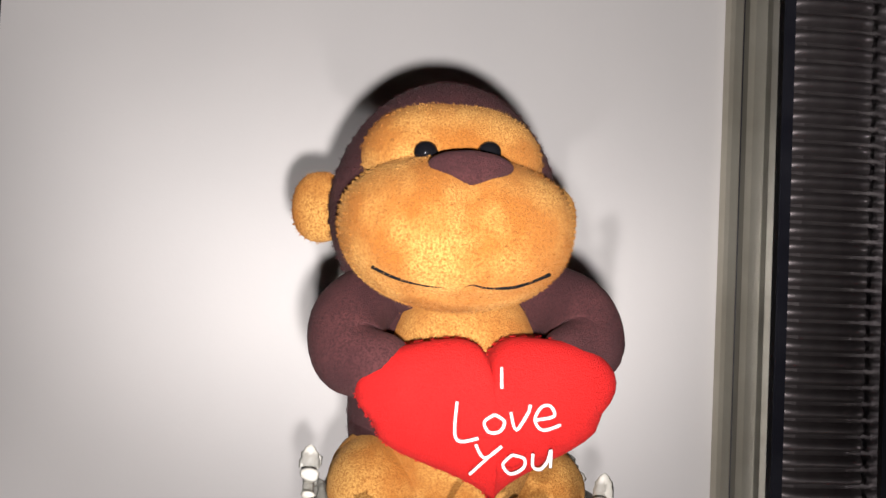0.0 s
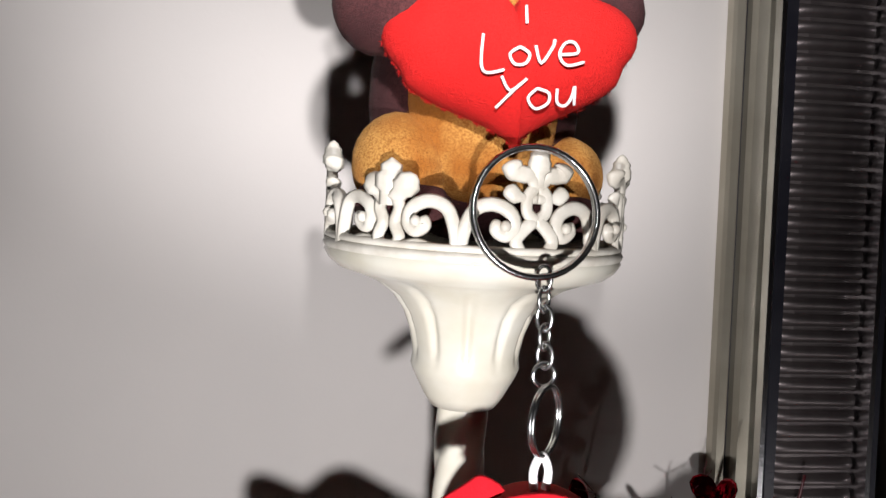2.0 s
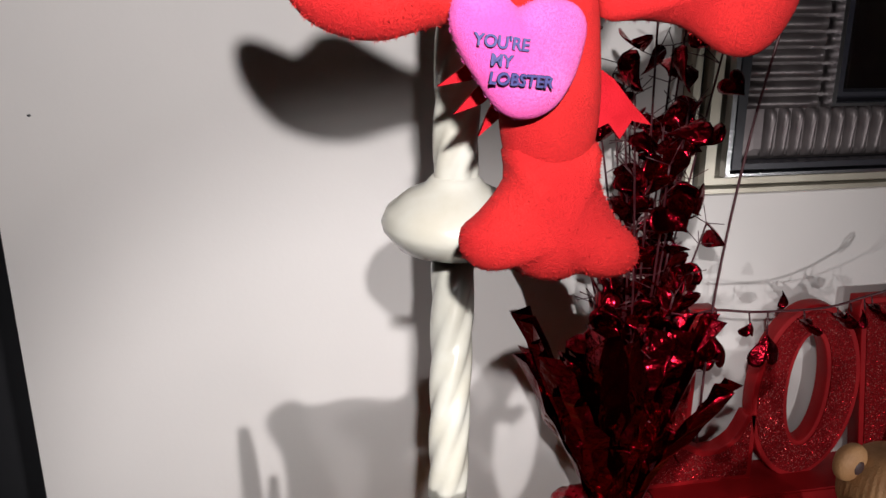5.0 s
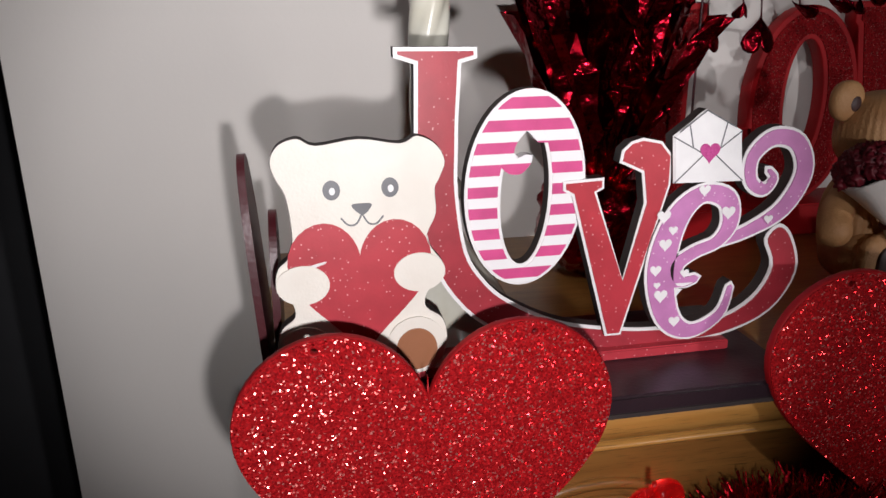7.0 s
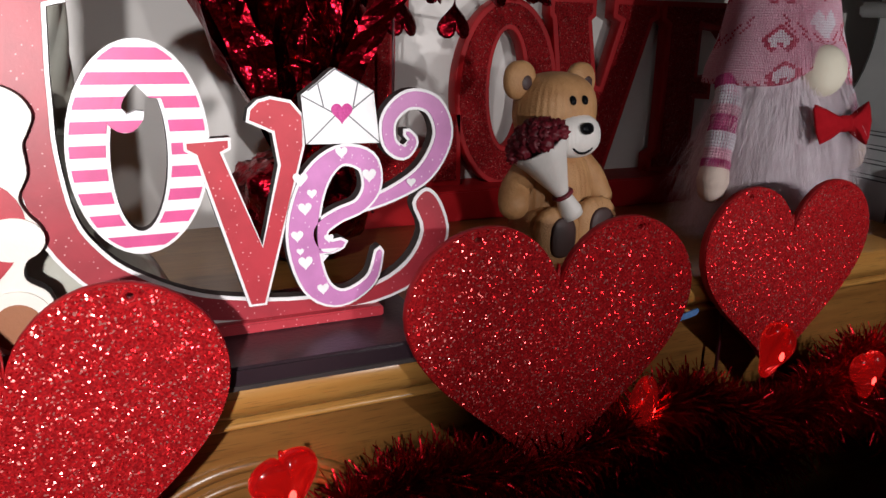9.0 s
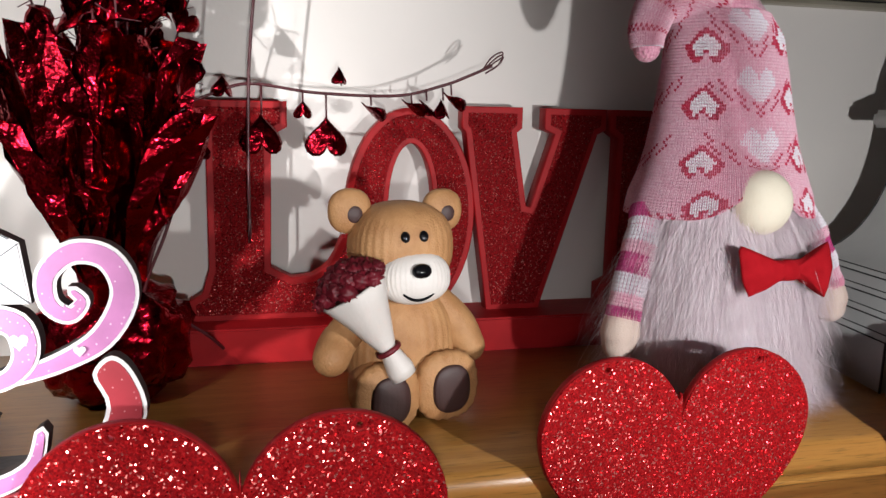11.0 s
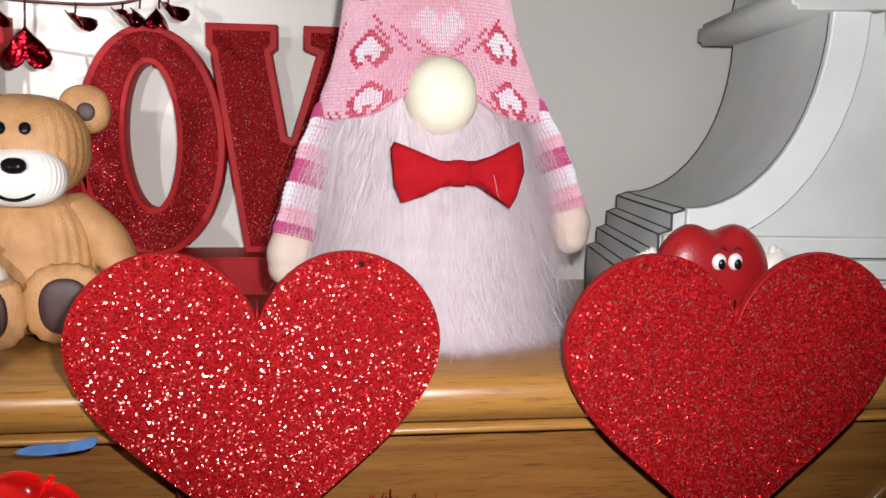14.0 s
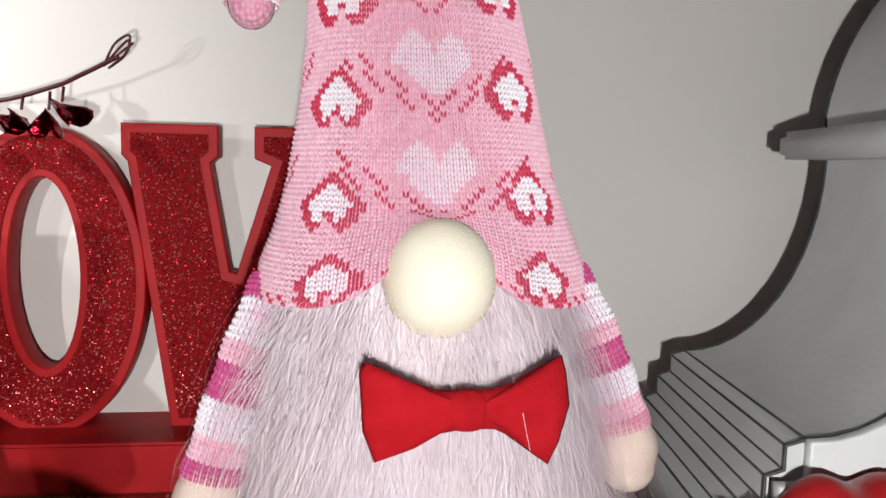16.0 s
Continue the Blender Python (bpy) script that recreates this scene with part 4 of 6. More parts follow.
def face_disc(name, x, z, rx, rz, off, material, label, thick=0.0006):
    bm = bmesh.new()
    ring = [on_head(x + rx * math.cos(a), z + rz * math.sin(a), off) for a in (2 * math.pi * i / 28 for i in range(28))]
    mid = [on_head(x + 0.5 * rx * math.cos(a), z + 0.5 * rz * math.sin(a), off + thick) for a in (2 * math.pi * i / 28 for i in range(28))]
    low = [on_head(x + rx * math.cos(a), z + rz * math.sin(a), -0.001) for a in (2 * math.pi * i / 28 for i in range(28))]
    rows = [[bm.verts.new(p) for p in r] for r in (low, ring, mid)]
    for a, b in zip(rows, rows[1:]):
        for j in range(28):
            bm.faces.new((a[j], a[(j + 1) % 28], b[(j + 1) % 28], b[j]))
    bm.faces.new(rows[-1])
    return part(name, bm, material, lhead, label)


for x, s in ((-0.0100, 0.66), (0.0060, 0.85)):
    eye = face_disc("eye", x, 0.0052, 0.0068 * s, 0.0065, 0.0006, M_WHITE_THREAD, "white stitched eye ring")
    face_disc("pupil", x + 0.0002, 0.0048, 0.0050 * s, 0.0051, 0.0013, M_BLACK_THREAD, "black stitched pupil")
    face_disc("glint", x - 0.0014, 0.0068, 0.0009, 0.0012, 0.0021, M_WHITE_THREAD, "white glint")
for x, cw in ((-0.0175, 0.0013), (0.0146, 0.0023)):
    bm = bmesh.new()
    tube(bm, [on_head(x + cw * math.cos(a), -0.0072 + 0.0030 * math.sin(a), 0.0006) for a in (2 * math.pi * i / 24 for i in range(24))], 0.00034, 6, closed=True)
    part("cheek", bm, M_CHEEK, lhead, "pale pink stitched cheek ring")
bm = bmesh.new()
tube(bm, smooth_line([on_head(x, z, 0.0004) for x, z in ((-0.0056, -0.0018), (-0.0049, -0.0046), (-0.0024, -0.0057), (0.0002, -0.0045), (0.0010, -0.0014))], 5), 0.0005, 6)
part("mouth", bm, M_BLACK_THREAD, lhead, "black stitched smile")
bm = bmesh.new()
limb(bm, [(0.2010, -0.234, 0.325), (0.2020, -0.235, 0.302), (0.2030, -0.233, 0.286), (0.2035, -0.231, 0.273)], [0.0150, 0.0153, 0.0138, 0.0090], 6, 24, 0.8)
fuzz(bm, 2500, 0.0011, 14)
part("body", bm, M_LOBSTER, lob, "red plush body")
bm = bmesh.new()
tail = [Vector(p) for p in ((-0.0128, 0, 0.024), (-0.0140, 0, 0.012), (-0.0215, 0, 0.002), (-0.0270, 0, -0.0030), (-0.0275, 0, -0.0100), (-0.0220, 0, -0.0150), (-0.0130, 0, -0.0150), (-0.0060, 0, -0.0185), (0.002, 0, -0.0200),
                            (0.0090, 0, -0.0180), (0.0160, 0, -0.0200), (0.0245, 0, -0.0195), (0.0295, 0, -0.0145), (0.0275, 0, -0.0070), (0.0210, 0, -0.0010), (0.0145, 0, 0.012), (0.0128, 0, 0.024))]
cushion(bm, smooth_line(tail, 3, True), 0.027, 0, 8, m=Matrix.Translation((0.2035, -0.234, 0.2650)), belly=0.4)
fuzz(bm, 3000, 0.0011, 15)
part("tail", bm, M_LOBSTER, lob, "red plush tail fan")
clawL = [(0.1715, 0.3370), (0.1600, 0.3430), (0.1530, 0.3466), (0.1465, 0.3462), (0.1420, 0.3425), (0.1375, 0.3398), (0.1330, 0.3415), (0.1290, 0.3450), (0.1250, 0.3440), (0.1240, 0.3390),
         (0.1270, 0.3310), (0.1340, 0.3225), (0.1440, 0.3180), (0.1540, 0.3172), (0.1620, 0.3190), (0.1720, 0.3215), (0.1860, 0.3225), (0.1860, 0.3350)]
clawR = [(0.2170, 0.3380), (0.2280, 0.3385), (0.2350, 0.3400), (0.2410, 0.3460), (0.2500, 0.3488), (0.2570, 0.3465), (0.2620, 0.3410), (0.2660, 0.3395), (0.2700, 0.3415), (0.2745, 0.3400), (0.2765, 0.3340),
         (0.2745, 0.3250), (0.2690, 0.3165), (0.2620, 0.3122), (0.2540, 0.3130), (0.2470, 0.3170), (0.2390, 0.3210), (0.2280, 0.3225), (0.2150, 0.3235)]
for line, y, a in ((clawL, -0.2300, -14), (clawR, -0.2390, 10)):
    bm = bmesh.new()
    pts = smooth_line([(x, 0, z) for x, z in line], 3, True)
    cushion(bm, pts, 0.021, 0, 9, m=Matrix.Translation((0, y, 0)))
    fuzz(bm, 3500, 0.0012, 16)
    part("claw", bm, M_LOBSTER, lob, "red plush arm and claw")
for line in ([(0.1850, 0.3160), (0.1770, 0.3100), (0.1692, 0.3046), (0.1790, 0.3062), (0.1850, 0.3085)], [(0.1860, 0.3085), (0.1800, 0.3030), (0.1740, 0.2966), (0.1825, 0.2995), (0.1880, 0.3040)],
             [(0.1885, 0.3040), (0.1845, 0.2975), (0.1814, 0.2900), (0.1880, 0.2955), (0.1905, 0.3000)], [(0.2150, 0.3110), (0.2225, 0.3060), (0.2285, 0.2990), (0.2355, 0.2920), (0.2290, 0.2935), (0.2255, 0.2880), (0.2215, 0.2930), (0.2150, 0.2900)]):
    plate("leg", [line], -0.2335, -0.2318, M_FELT, lob, "pointed red felt legs")
bm = bmesh.new()
badge = [(-0.0184, 0.0132), (-0.0160, 0.0166), (-0.0113, 0.0179), (-0.0066, 0.0160), (-0.0019, 0.0119), (0.0005, 0.0113), (0.0044, 0.0132), (0.0107, 0.0135), (0.0162, 0.0119), (0.0193, 0.0069), (0.0182, -0.0009), (0.0154, -0.0088),
         (0.0107, -0.0151), (0.0044, -0.0179), (-0.0019, -0.0174), (-0.0066, -0.0143), (-0.0113, -0.0080), (-0.0160, -0.0009), (-0.0192, 0.0069)]
hm = Matrix.Translation((0.1886, -0.2490, 0.3145)) @ Matrix.Rotation(radians(6), 4, "Z")
cushion(bm, smooth_line([(x, 0, z) for x, z in badge], 3, True), 0.012, 0, 8, m=hm, belly=0.42)
fuzz(bm, 2600, 0.0008, 17)
ph = part("heart_badge", bm, M_PINK, lob, "pink plush heart badge")
for k, (text, dx) in enumerate((("YOU'RE", 0.0), ("MY", 0.0), ("", 0))):
    if text:
        writing("stitched_lettering", text, 0.0044, Matrix.Translation((0.1822 + dx, -0.2558 + 0.0002 * k, 0.3170 - 0.0046 * k)) @ Matrix.Rotation(radians(7), 4, "Y") @ Matrix.Rotation(radians(3), 4, "Z"), M_NAVY, ph, 0.0004, "navy stitched words")
writing("stitched_lettering", "LOBSTER", 0.0044, Matrix.Translation((0.1876, -0.2558, 0.3074)) @ Matrix.Rotation(radians(5), 4, "Y") @ Matrix.Rotation(radians(3), 4, "Z") @ Matrix.Rotation(radians(14), 4, "X"), M_NAVY, ph, 0.0004, "navy stitched words")


# ---- painted love sign on its black board ----
board = thing("black_board", (0.21, -0.21, SHELF_Z), "flat black lacquered board lying on the sideboard", "board")
part("slab", box(bmesh.new(), (0.1065, -0.2505, SHELF_Z + 0.0004), (0.322, -0.168, -0.0057), 0.0012), M_BOARD, board, smooth=False)
part("trim", box(bmesh.new(), (0.107, -0.2512, SHELF_Z + 0.0010), (0.3215, -0.2500, SHELF_Z + 0.0028)), M_BOARDBACK, board, smooth=False)

sign = thing("love_sign", (0.22, -0.212, -0.0055), "wooden cut-out sign with a bear and patterned pink and red letters", "sign")
part("base", box(bmesh.new(), (0.130, -0.2195, -0.0056), (0.3055, -0.196, -0.0012), 0.0006), M_REDPRINT, sign, "speckled red base", smooth=False)
YS = -0.2139


def cut(name, outline, y, border, face, label, holes=(), thick=0.0060, rim=M_WHITE):
    """A cut-out letter: dark board, pale rim and printed face."""
    b = plate(name, [outline, *holes], y, y + thick, M_BOARDBACK, sign, label)
    plate("rim", [outline, *holes], y - 0.0006, y - 0.00005, rim, b, "white painted rim")
    plate("print", [grown(outline, -border), *[grown(h, border) for h in holes]], y - 0.0012, y - 0.00062, face, b, "printed face")
    return b


L_OUT = [(0.1634, 0.1252), (0.1946, 0.1246), (0.1946, 0.1205), (0.1886, 0.1190), (0.1872, 0.0980)] + [(p[0], p[1]) for p in curve2(
    [(0.1869, 0.0856), (0.1868, 0.0700), (0.1901, 0.0466), (0.1975, 0.0335), (0.2078, 0.0240), (0.2275, 0.0135), (0.2480, 0.0085), (0.2720, 0.0058), (0.3000, 0.0075), (0.3170, 0.0160), (0.3245, 0.0295), (0.3205, 0.0420),
     (0.3270, 0.0485), (0.3340, 0.0420), (0.3378, 0.0260), (0.3270, 0.0085), (0.3040, -0.0010), (0.2720, -0.0030), (0.2400, -0.0018), (0.2150, 0.0045), (0.1930, 0.0170), (0.1780, 0.0370), (0.1715, 0.0600)], 4, False)] + [(0.1702, 0.0930), (0.1709, 0.1190), (0.1634, 0.1215)]
cut("letter_l", L_OUT, YS, 0.0015, M_LRED, "tall dark red letter with a long swash")
cut("letter_o", oval(0.2135, 0.0700, 0.0245, 0.0392, 48, -0.06), YS - 0.0013, 0.0013, M_STRIPE, "pink and white striped letter", [oval(0.2132, 0.0678, 0.0098, 0.0282, 40, -0.05)])
plate("letter_curl", [stroke([(0.2205, 0.0905), (0.2140, 0.0965), (0.2075, 0.0915), (0.2050, 0.0845), (0.2095, 0.0795), (0.2145, 0.0825)], [0.006, 0.0065, 0.007, 0.0075, 0.007, 0.004], 5)], YS - 0.0022, YS + 0.004, M_STRIPE, sign, "striped inner curl")
V_OUT = [(0.2285, 0.0728), (0.2455, 0.0735), (0.2455, 0.0690), (0.2425, 0.0675), (0.2555, 0.0300), (0.2630, 0.0620), (0.2612, 0.0745), (0.2560, 0.0770), (0.2515, 0.0790), (0.2525, 0.0840), (0.2560, 0.0872), (0.2610, 0.0885), (0.2690, 0.0868),
         (0.2738, 0.0810), (0.2738, 0.0690), (0.2560, 0.0050), (0.2490, 0.0050), (0.2322, 0.0668), (0.2285, 0.0690)]
cut("letter_v", V_OUT, YS - 0.0026, 0.0011, M_REDPRINT, "speckled red letter")
E_OUT = stroke([(0.3040, 0.0235), (0.3000, 0.0110), (0.2870, 0.0045), (0.2760, 0.0120), (0.2715, 0.0330), (0.2765, 0.0540), (0.2870, 0.0645), (0.2985, 0.0620), (0.3010, 0.0520), (0.2960, 0.0440), (0.2860, 0.0400), (0.2785, 0.0345), (0.2810, 0.0275), (0.2880, 0.0285)],
               [0.0045, 0.006, 0.008, 0.012, 0.014, 0.012, 0.009, 0.010, 0.009, 0.007, 0.007, 0.0075, 0.007, 0.005], 5)
cut("letter_e", E_OUT, YS - 0.0039, 0.0011, M_MAUVE, "mauve letter strewn with hearts")
C_OUT = stroke([(0.2925, 0.0425), (0.3090, 0.0470), (0.3250, 0.0560), (0.3330, 0.0710), (0.3285, 0.0835), (0.3175, 0.0862), (0.3090, 0.0790), (0.3090, 0.0690), (0.3150, 0.0645), (0.3195, 0.0690), (0.3165, 0.0730)],
               [0.006, 0.007, 0.009, 0.0095, 0.009, 0.0085, 0.0075, 0.007, 0.0065, 0.005, 0.004], 5)
cut("letter_swirl", C_OUT, YS - 0.0030, 0.0012, M_MAUVE, "mauve swirl")
env = cut("envelope", [(0.2725, 0.0889), (0.2800, 0.0945), (0.2835, 0.0975), (0.2859, 0.0990), (0.2885, 0.0975), (0.3018, 0.0900), (0.3042, 0.0693), (0.2740, 0.0699)], YS - 0.0046, 0.0006, M_WHITE, "white envelope with a pink heart")
for a, b in (((0.2727, 0.0886), (0.2883, 0.0800)), ((0.3016, 0.0898), (0.2883, 0.0800)), ((0.2743, 0.0702), (0.2860, 0.0812)), ((0.3038, 0.0697), (0.2905, 0.0812)), ((0.2750, 0.0905), (0.2859, 0.0986)), ((0.2990, 0.0915), (0.2859, 0.0986)),
             ((0.2790, 0.0930), (0.2810, 0.0845)), ((0.2950, 0.0935), (0.2930, 0.0840))):
    plate("fold_line", [stroke([a, ((a[0] + b[0]) / 2, (a[1] + b[1]) / 2), b], [0.0005] * 3, 2)], YS - 0.0060, YS - 0.0057, M_GREYPRINT, env)
hl = [(p.x + 0.2883, p.z + 0.0815) for p in heart_line(0.0085, 0.0080, 32)]
plate("heart", [hl], YS - 0.0064, YS - 0.0058, M_PINK, env, "pink printed heart")
for x, z, w in ((0.2710, 0.0560, 0.006), (0.2725, 0.0440, 0.0055), (0.2690, 0.0330, 0.005), (0.2720, 0.0215, 0.006), (0.2790, 0.0095, 0.005), (0.2995, 0.0560, 0.006), (0.2880, 0.0660, 0.005), (0.2820, 0.0310, 0.004), (0.3180, 0.0520, 0.004), (0.2755, 0.0500, 0.004), (0.2700, 0.0265, 0.003)):
    plate("heart_print", [[(p.x + x, p.z + z) for p in heart_line(w, w * 0.95, 20)]], YS - 0.0055, YS - 0.0051, M_WHITE, sign, "small pale heart")

# the bear on the sign
YB = YS - 0.0060
BEAR = [(0.1225, 0.0650), (0.1212, 0.0745), (0.1185, 0.0800), (0.1168, 0.0865), (0.1200, 0.0925), (0.1270, 0.0948), (0.1335, 0.0920), (0.1490, 0.0938), (0.1640, 0.0915), (0.1705, 0.0940), (0.1775, 0.0905), (0.1808, 0.0840), (0.1785, 0.0775), (0.1768, 0.0735),
        (0.1770, 0.0640), (0.1735, 0.0560), (0.1755, 0.0500), (0.1795, 0.0440), (0.1775, 0.0370), (0.1730, 0.0325), (0.1725, 0.0265), (0.1790, 0.0210), (0.1805, 0.0110), (0.1760, 0.0010), (0.1680, -0.0015), (0.1610, 0.0020), (0.1570, 0.0080), (0.1460, 0.0060),
        (0.1370, 0.0080), (0.1335, 0.0010), (0.1250, -0.0015), (0.1165, 0.0010), (0.1135, 0.0110), (0.1160, 0.0215), (0.1215, 0.0265), (0.1205, 0.0330), (0.1155, 0.0385), (0.1165, 0.0460), (0.1205, 0.0500), (0.1225, 0.0560)]
bo = curve2(BEAR, 4)
bear2 = plate("bear_board", [bo], YB, YB + 0.006, M_BOARDBACK, sign, "cream bear hugging a red heart")
plate("print", [grown(bo, -0.0002)], YB - 0.0006, YB - 0.00005, M_IVORY, bear2, "cream printed bear")
hh = [(p.x + 0.1475, p.z + 0.0350) for p in heart_line(0.0545, 0.0570, 56)]
plate("heart", [hh], YB - 0.0012, YB - 0.00065, M_REDPRINT, bear2, "speckled red heart")
plate("heart_shine", [stroke([(0.1245, 0.0400), (0.1275, 0.0455), (0.1345, 0.0480)], [0.0006, 0.0016, 0.0006], 5)], YB - 0.0016, YB - 0.00125, M_WHITE, bear2)
for x, z in ((0.1255, 0.0395), (0.1700, 0.0415)):
    plate("paw", [oval(x, z, 0.0100, 0.0078, 28)], YB - 0.0018, YB - 0.00125, M_IVORY, bear2, "cream paw")
for x, z in ((0.1250, 0.0105), (0.1680, 0.0110)):
    plate("foot", [oval(x, z, 0.0118, 0.0120, 28)], YB - 0.0018, YB - 0.00125, M_IVORY, bear2, "cream foot")
    plate("sole", [oval(x, z - 0.0015, 0.0082, 0.0088, 28)], YB - 0.0023, YB - 0.00185, M_BROWNPRINT, bear2, "brown sole")
for x in (0.1382, 0.1598):
    plate("eye", [oval(x, 0.0753, 0.0032, 0.0037, 24)], YB - 0.0011, YB - 0.00065, M_GREYPRINT, bear2, "grey eye")
    plate("glint", [oval(x + 0.0002, 0.0750, 0.0011, 0.0014, 16)], YB - 0.0015, YB - 0.00115, M_WHITE, bear2)
plate("nose", [curve2([(0.1452, 0.0692), (0.1490, 0.0698), (0.1528, 0.0692), (0.1492, 0.0654)], 4)], YB - 0.0012, YB - 0.00065, M_GREYPRINT, bear2, "grey nose")
for s in (-1, 1):
    plate("mouth", [stroke([(0.1490, 0.0660), (0.1490 + s * 0.0022, 0.0622), (0.1490 + s * 0.0052, 0.0618), (0.1490 + s * 0.0078, 0.0645)], [0.0006] * 4, 4)], YB - 0.0011, YB - 0.00065, M_GREYPRINT, bear2)

# two thin plaques seen edge-on beside the sign
for k, (x, y0, y1, top, lean) in enumerate(((0.1085, -0.205, -0.160, 0.084, -3), (0.1135, -0.200, -0.165, 0.060, 1))):
    pl = thing("leaning_plaque", (x, -0.18, -0.0055), "thin dark red plaque standing edge-on beside the sign", "plaque", "thin plaques")
    bm = bmesh.new()
    c, n = (y0 + y1) / 2, 40
    line = [(c + (y1 - y0) / 2 * math.cos(a), -0.004 + (top + 0.004) * max(0, math.sin(a)) ** 0.5) for a in (math.pi * i / n for i in range(n + 1))]
    rows = [[bm.verts.new(Matrix.Translation((x, 0, 0)) @ Matrix.Rotation(radians(lean), 4, "Y") @ Vector((dx, y, z))) for y, z in line] for dx in (-0.0016, 0.0016)]
    for j in range(n):
        bm.faces.new((rows[0][j], rows[0][j + 1], rows[1][j + 1], rows[1][j]))
    bm.faces.new(rows[0]), bm.faces.new(rows[1])
    part("board", bm, M_WIRE, pl, smooth=False)

# ---- glitter hearts along the front edge ----
first = None
for x, y, z, w, yaw in ((0.1665, -0.2590, 0.0005, 0.1365, 0), (0.3708, -0.2560, 0.0060, 0.1350, -3), (0.5550, -0.2115, 0.0030, 0.1310, 2), (0.7335, -0.2150, 0.0018, 0.1335, 2)):
    if first is None:
        first = thing("glitter_heart", (0.0, 0.0, 0.0), "red glitter heart board hung in front of the oak edge", "heart ornament", "row of glitter hearts")
        hl = [(p.x, p.z - 0.0285) for p in heart_line(0.1360, 0.1250, 96)]
        holes = [oval(s * 0.0385, 0.0285, 0.0018, 0.0018, 14) for s in (-1, 1)]
        bd = plate("board", [hl, *holes], 0.0, 0.0042, M_REDEDGE, first, "red board edge", 0.0006)
        plate("glitter_face", [grown(hl, 0.0002), *holes], -0.0006, -0.00005, M_GLITTER, bd, "sparkling red glitter face")
        first.matrix_basis = pose(x, y, z, 0, 0, yaw)
    else:
        copy_thing(first, pose(x, y, z, 0, 0, yaw)).scale = (w / 0.136, 1, w / 0.136)

# ---- big glitter LOVE on a red base ----
love = thing("glitter_love_sign", (0.51, -0.03, SHELF_Z), "red glitter letters standing on a red wooden base", "sign")
part("base", box(bmesh.new(), (0.338, -0.052, SHELF_Z + 0.0025), (0.700, -0.008, 0.0085), 0.0012), M_REDEDGE, love, "red lacquered base", smooth=False)
YL = -0.0300


def big_letter(outline, holes=(), edge=0.0034):
    b = plate("letter", [outline, *holes], YL, YL + 0.012, M_REDEDGE, love, "red glitter letter with a plain rim", 0.0006)
    plate("glitter_face", [grown(outline, -edge), *[grown(h, edge * 0.8) for h in holes]], YL - 0.0008, YL - 0.00005, M_GLITTER2, b, "sparkling glitter inlay")


big_letter([(0.3440, 0.1391), (0.3978, 0.1391), (0.3978, 0.1250), (0.3885, 0.1200), (0.3870, 0.0400), (0.4000, 0.0330)] + curve2([(0.4120, 0.0340), (0.4230, 0.0420), (0.4310, 0.0580)], 4, False) +
           [(0.4370, 0.0580), (0.4380, 0.0085), (0.3400, 0.0085), (0.3400, 0.0205), (0.3475, 0.0250), (0.3520, 0.0400), (0.3525, 0.1200), (0.3440, 0.1250)])
big_letter(oval(0.4735, 0.0715, 0.0405, 0.0655, 56), [oval(0.4735, 0.0750, 0.0150, 0.0415, 44)])
big_letter([(0.5060, 0.1387), (0.5445, 0.1387), (0.5445, 0.1265), (0.5410, 0.1235), (0.5490, 0.0760), (0.5530, 0.0750), (0.5680, 0.1230), (0.5608, 0.1260), (0.5608, 0.1385), (0.6020, 0.1385), (0.6020, 0.1262), (0.5965, 0.1235), (0.5600, 0.0085), (0.5250, 0.0085), (0.5085, 0.1235), (0.5060, 0.1262)])
big_letter([(0.6060, 0.1385), (0.6750, 0.1385), (0.6780, 0.1050), (0.6650, 0.1180), (0.6450, 0.1210), (0.6450, 0.0820), (0.6600, 0.0830), (0.6600, 0.0650), (0.6450, 0.0660), (0.6450, 0.0280), (0.6650, 0.0300), (0.6800, 0.0450), (0.6850, 0.0085), (0.6040, 0.0085), (0.6040, 0.0220), (0.6120, 0.0260), (0.6120, 0.1210), (0.6060, 0.1250)])

love.matrix_basis = Matrix.Translation((0.58 * -0.02, 0.010, 0.09 * -0.02)) @ Matrix.Diagonal((1.02, 1, 1.02, 1)) @ love.matrix_basis

# ---- resin bear with roses ----
bear = thing("bear_figurine", (0.451, -0.145, SHELF_Z), "tan ribbed resin teddy bear holding a bunch of dark red roses", "figurine")


def ribs(n, depth):
    def f(u):
        a = math.atan2(u.x, -u.y)
        k = 1 + depth * math.cos(n * a) * (1 - u.z * u.z)
        return Vector((u.x * k, u.y * k, u.z))
    return f


def bpart(name, place, radii, mat, label, rot=(0, 0, 0), shape=None, power=2.2, parent=None, seg=48):
    bm = bmesh.new()
    blob(bm, place, radii, rot, power, seg, 24, 0, shape)
    return part(name, bm, mat, parent or bear, label)


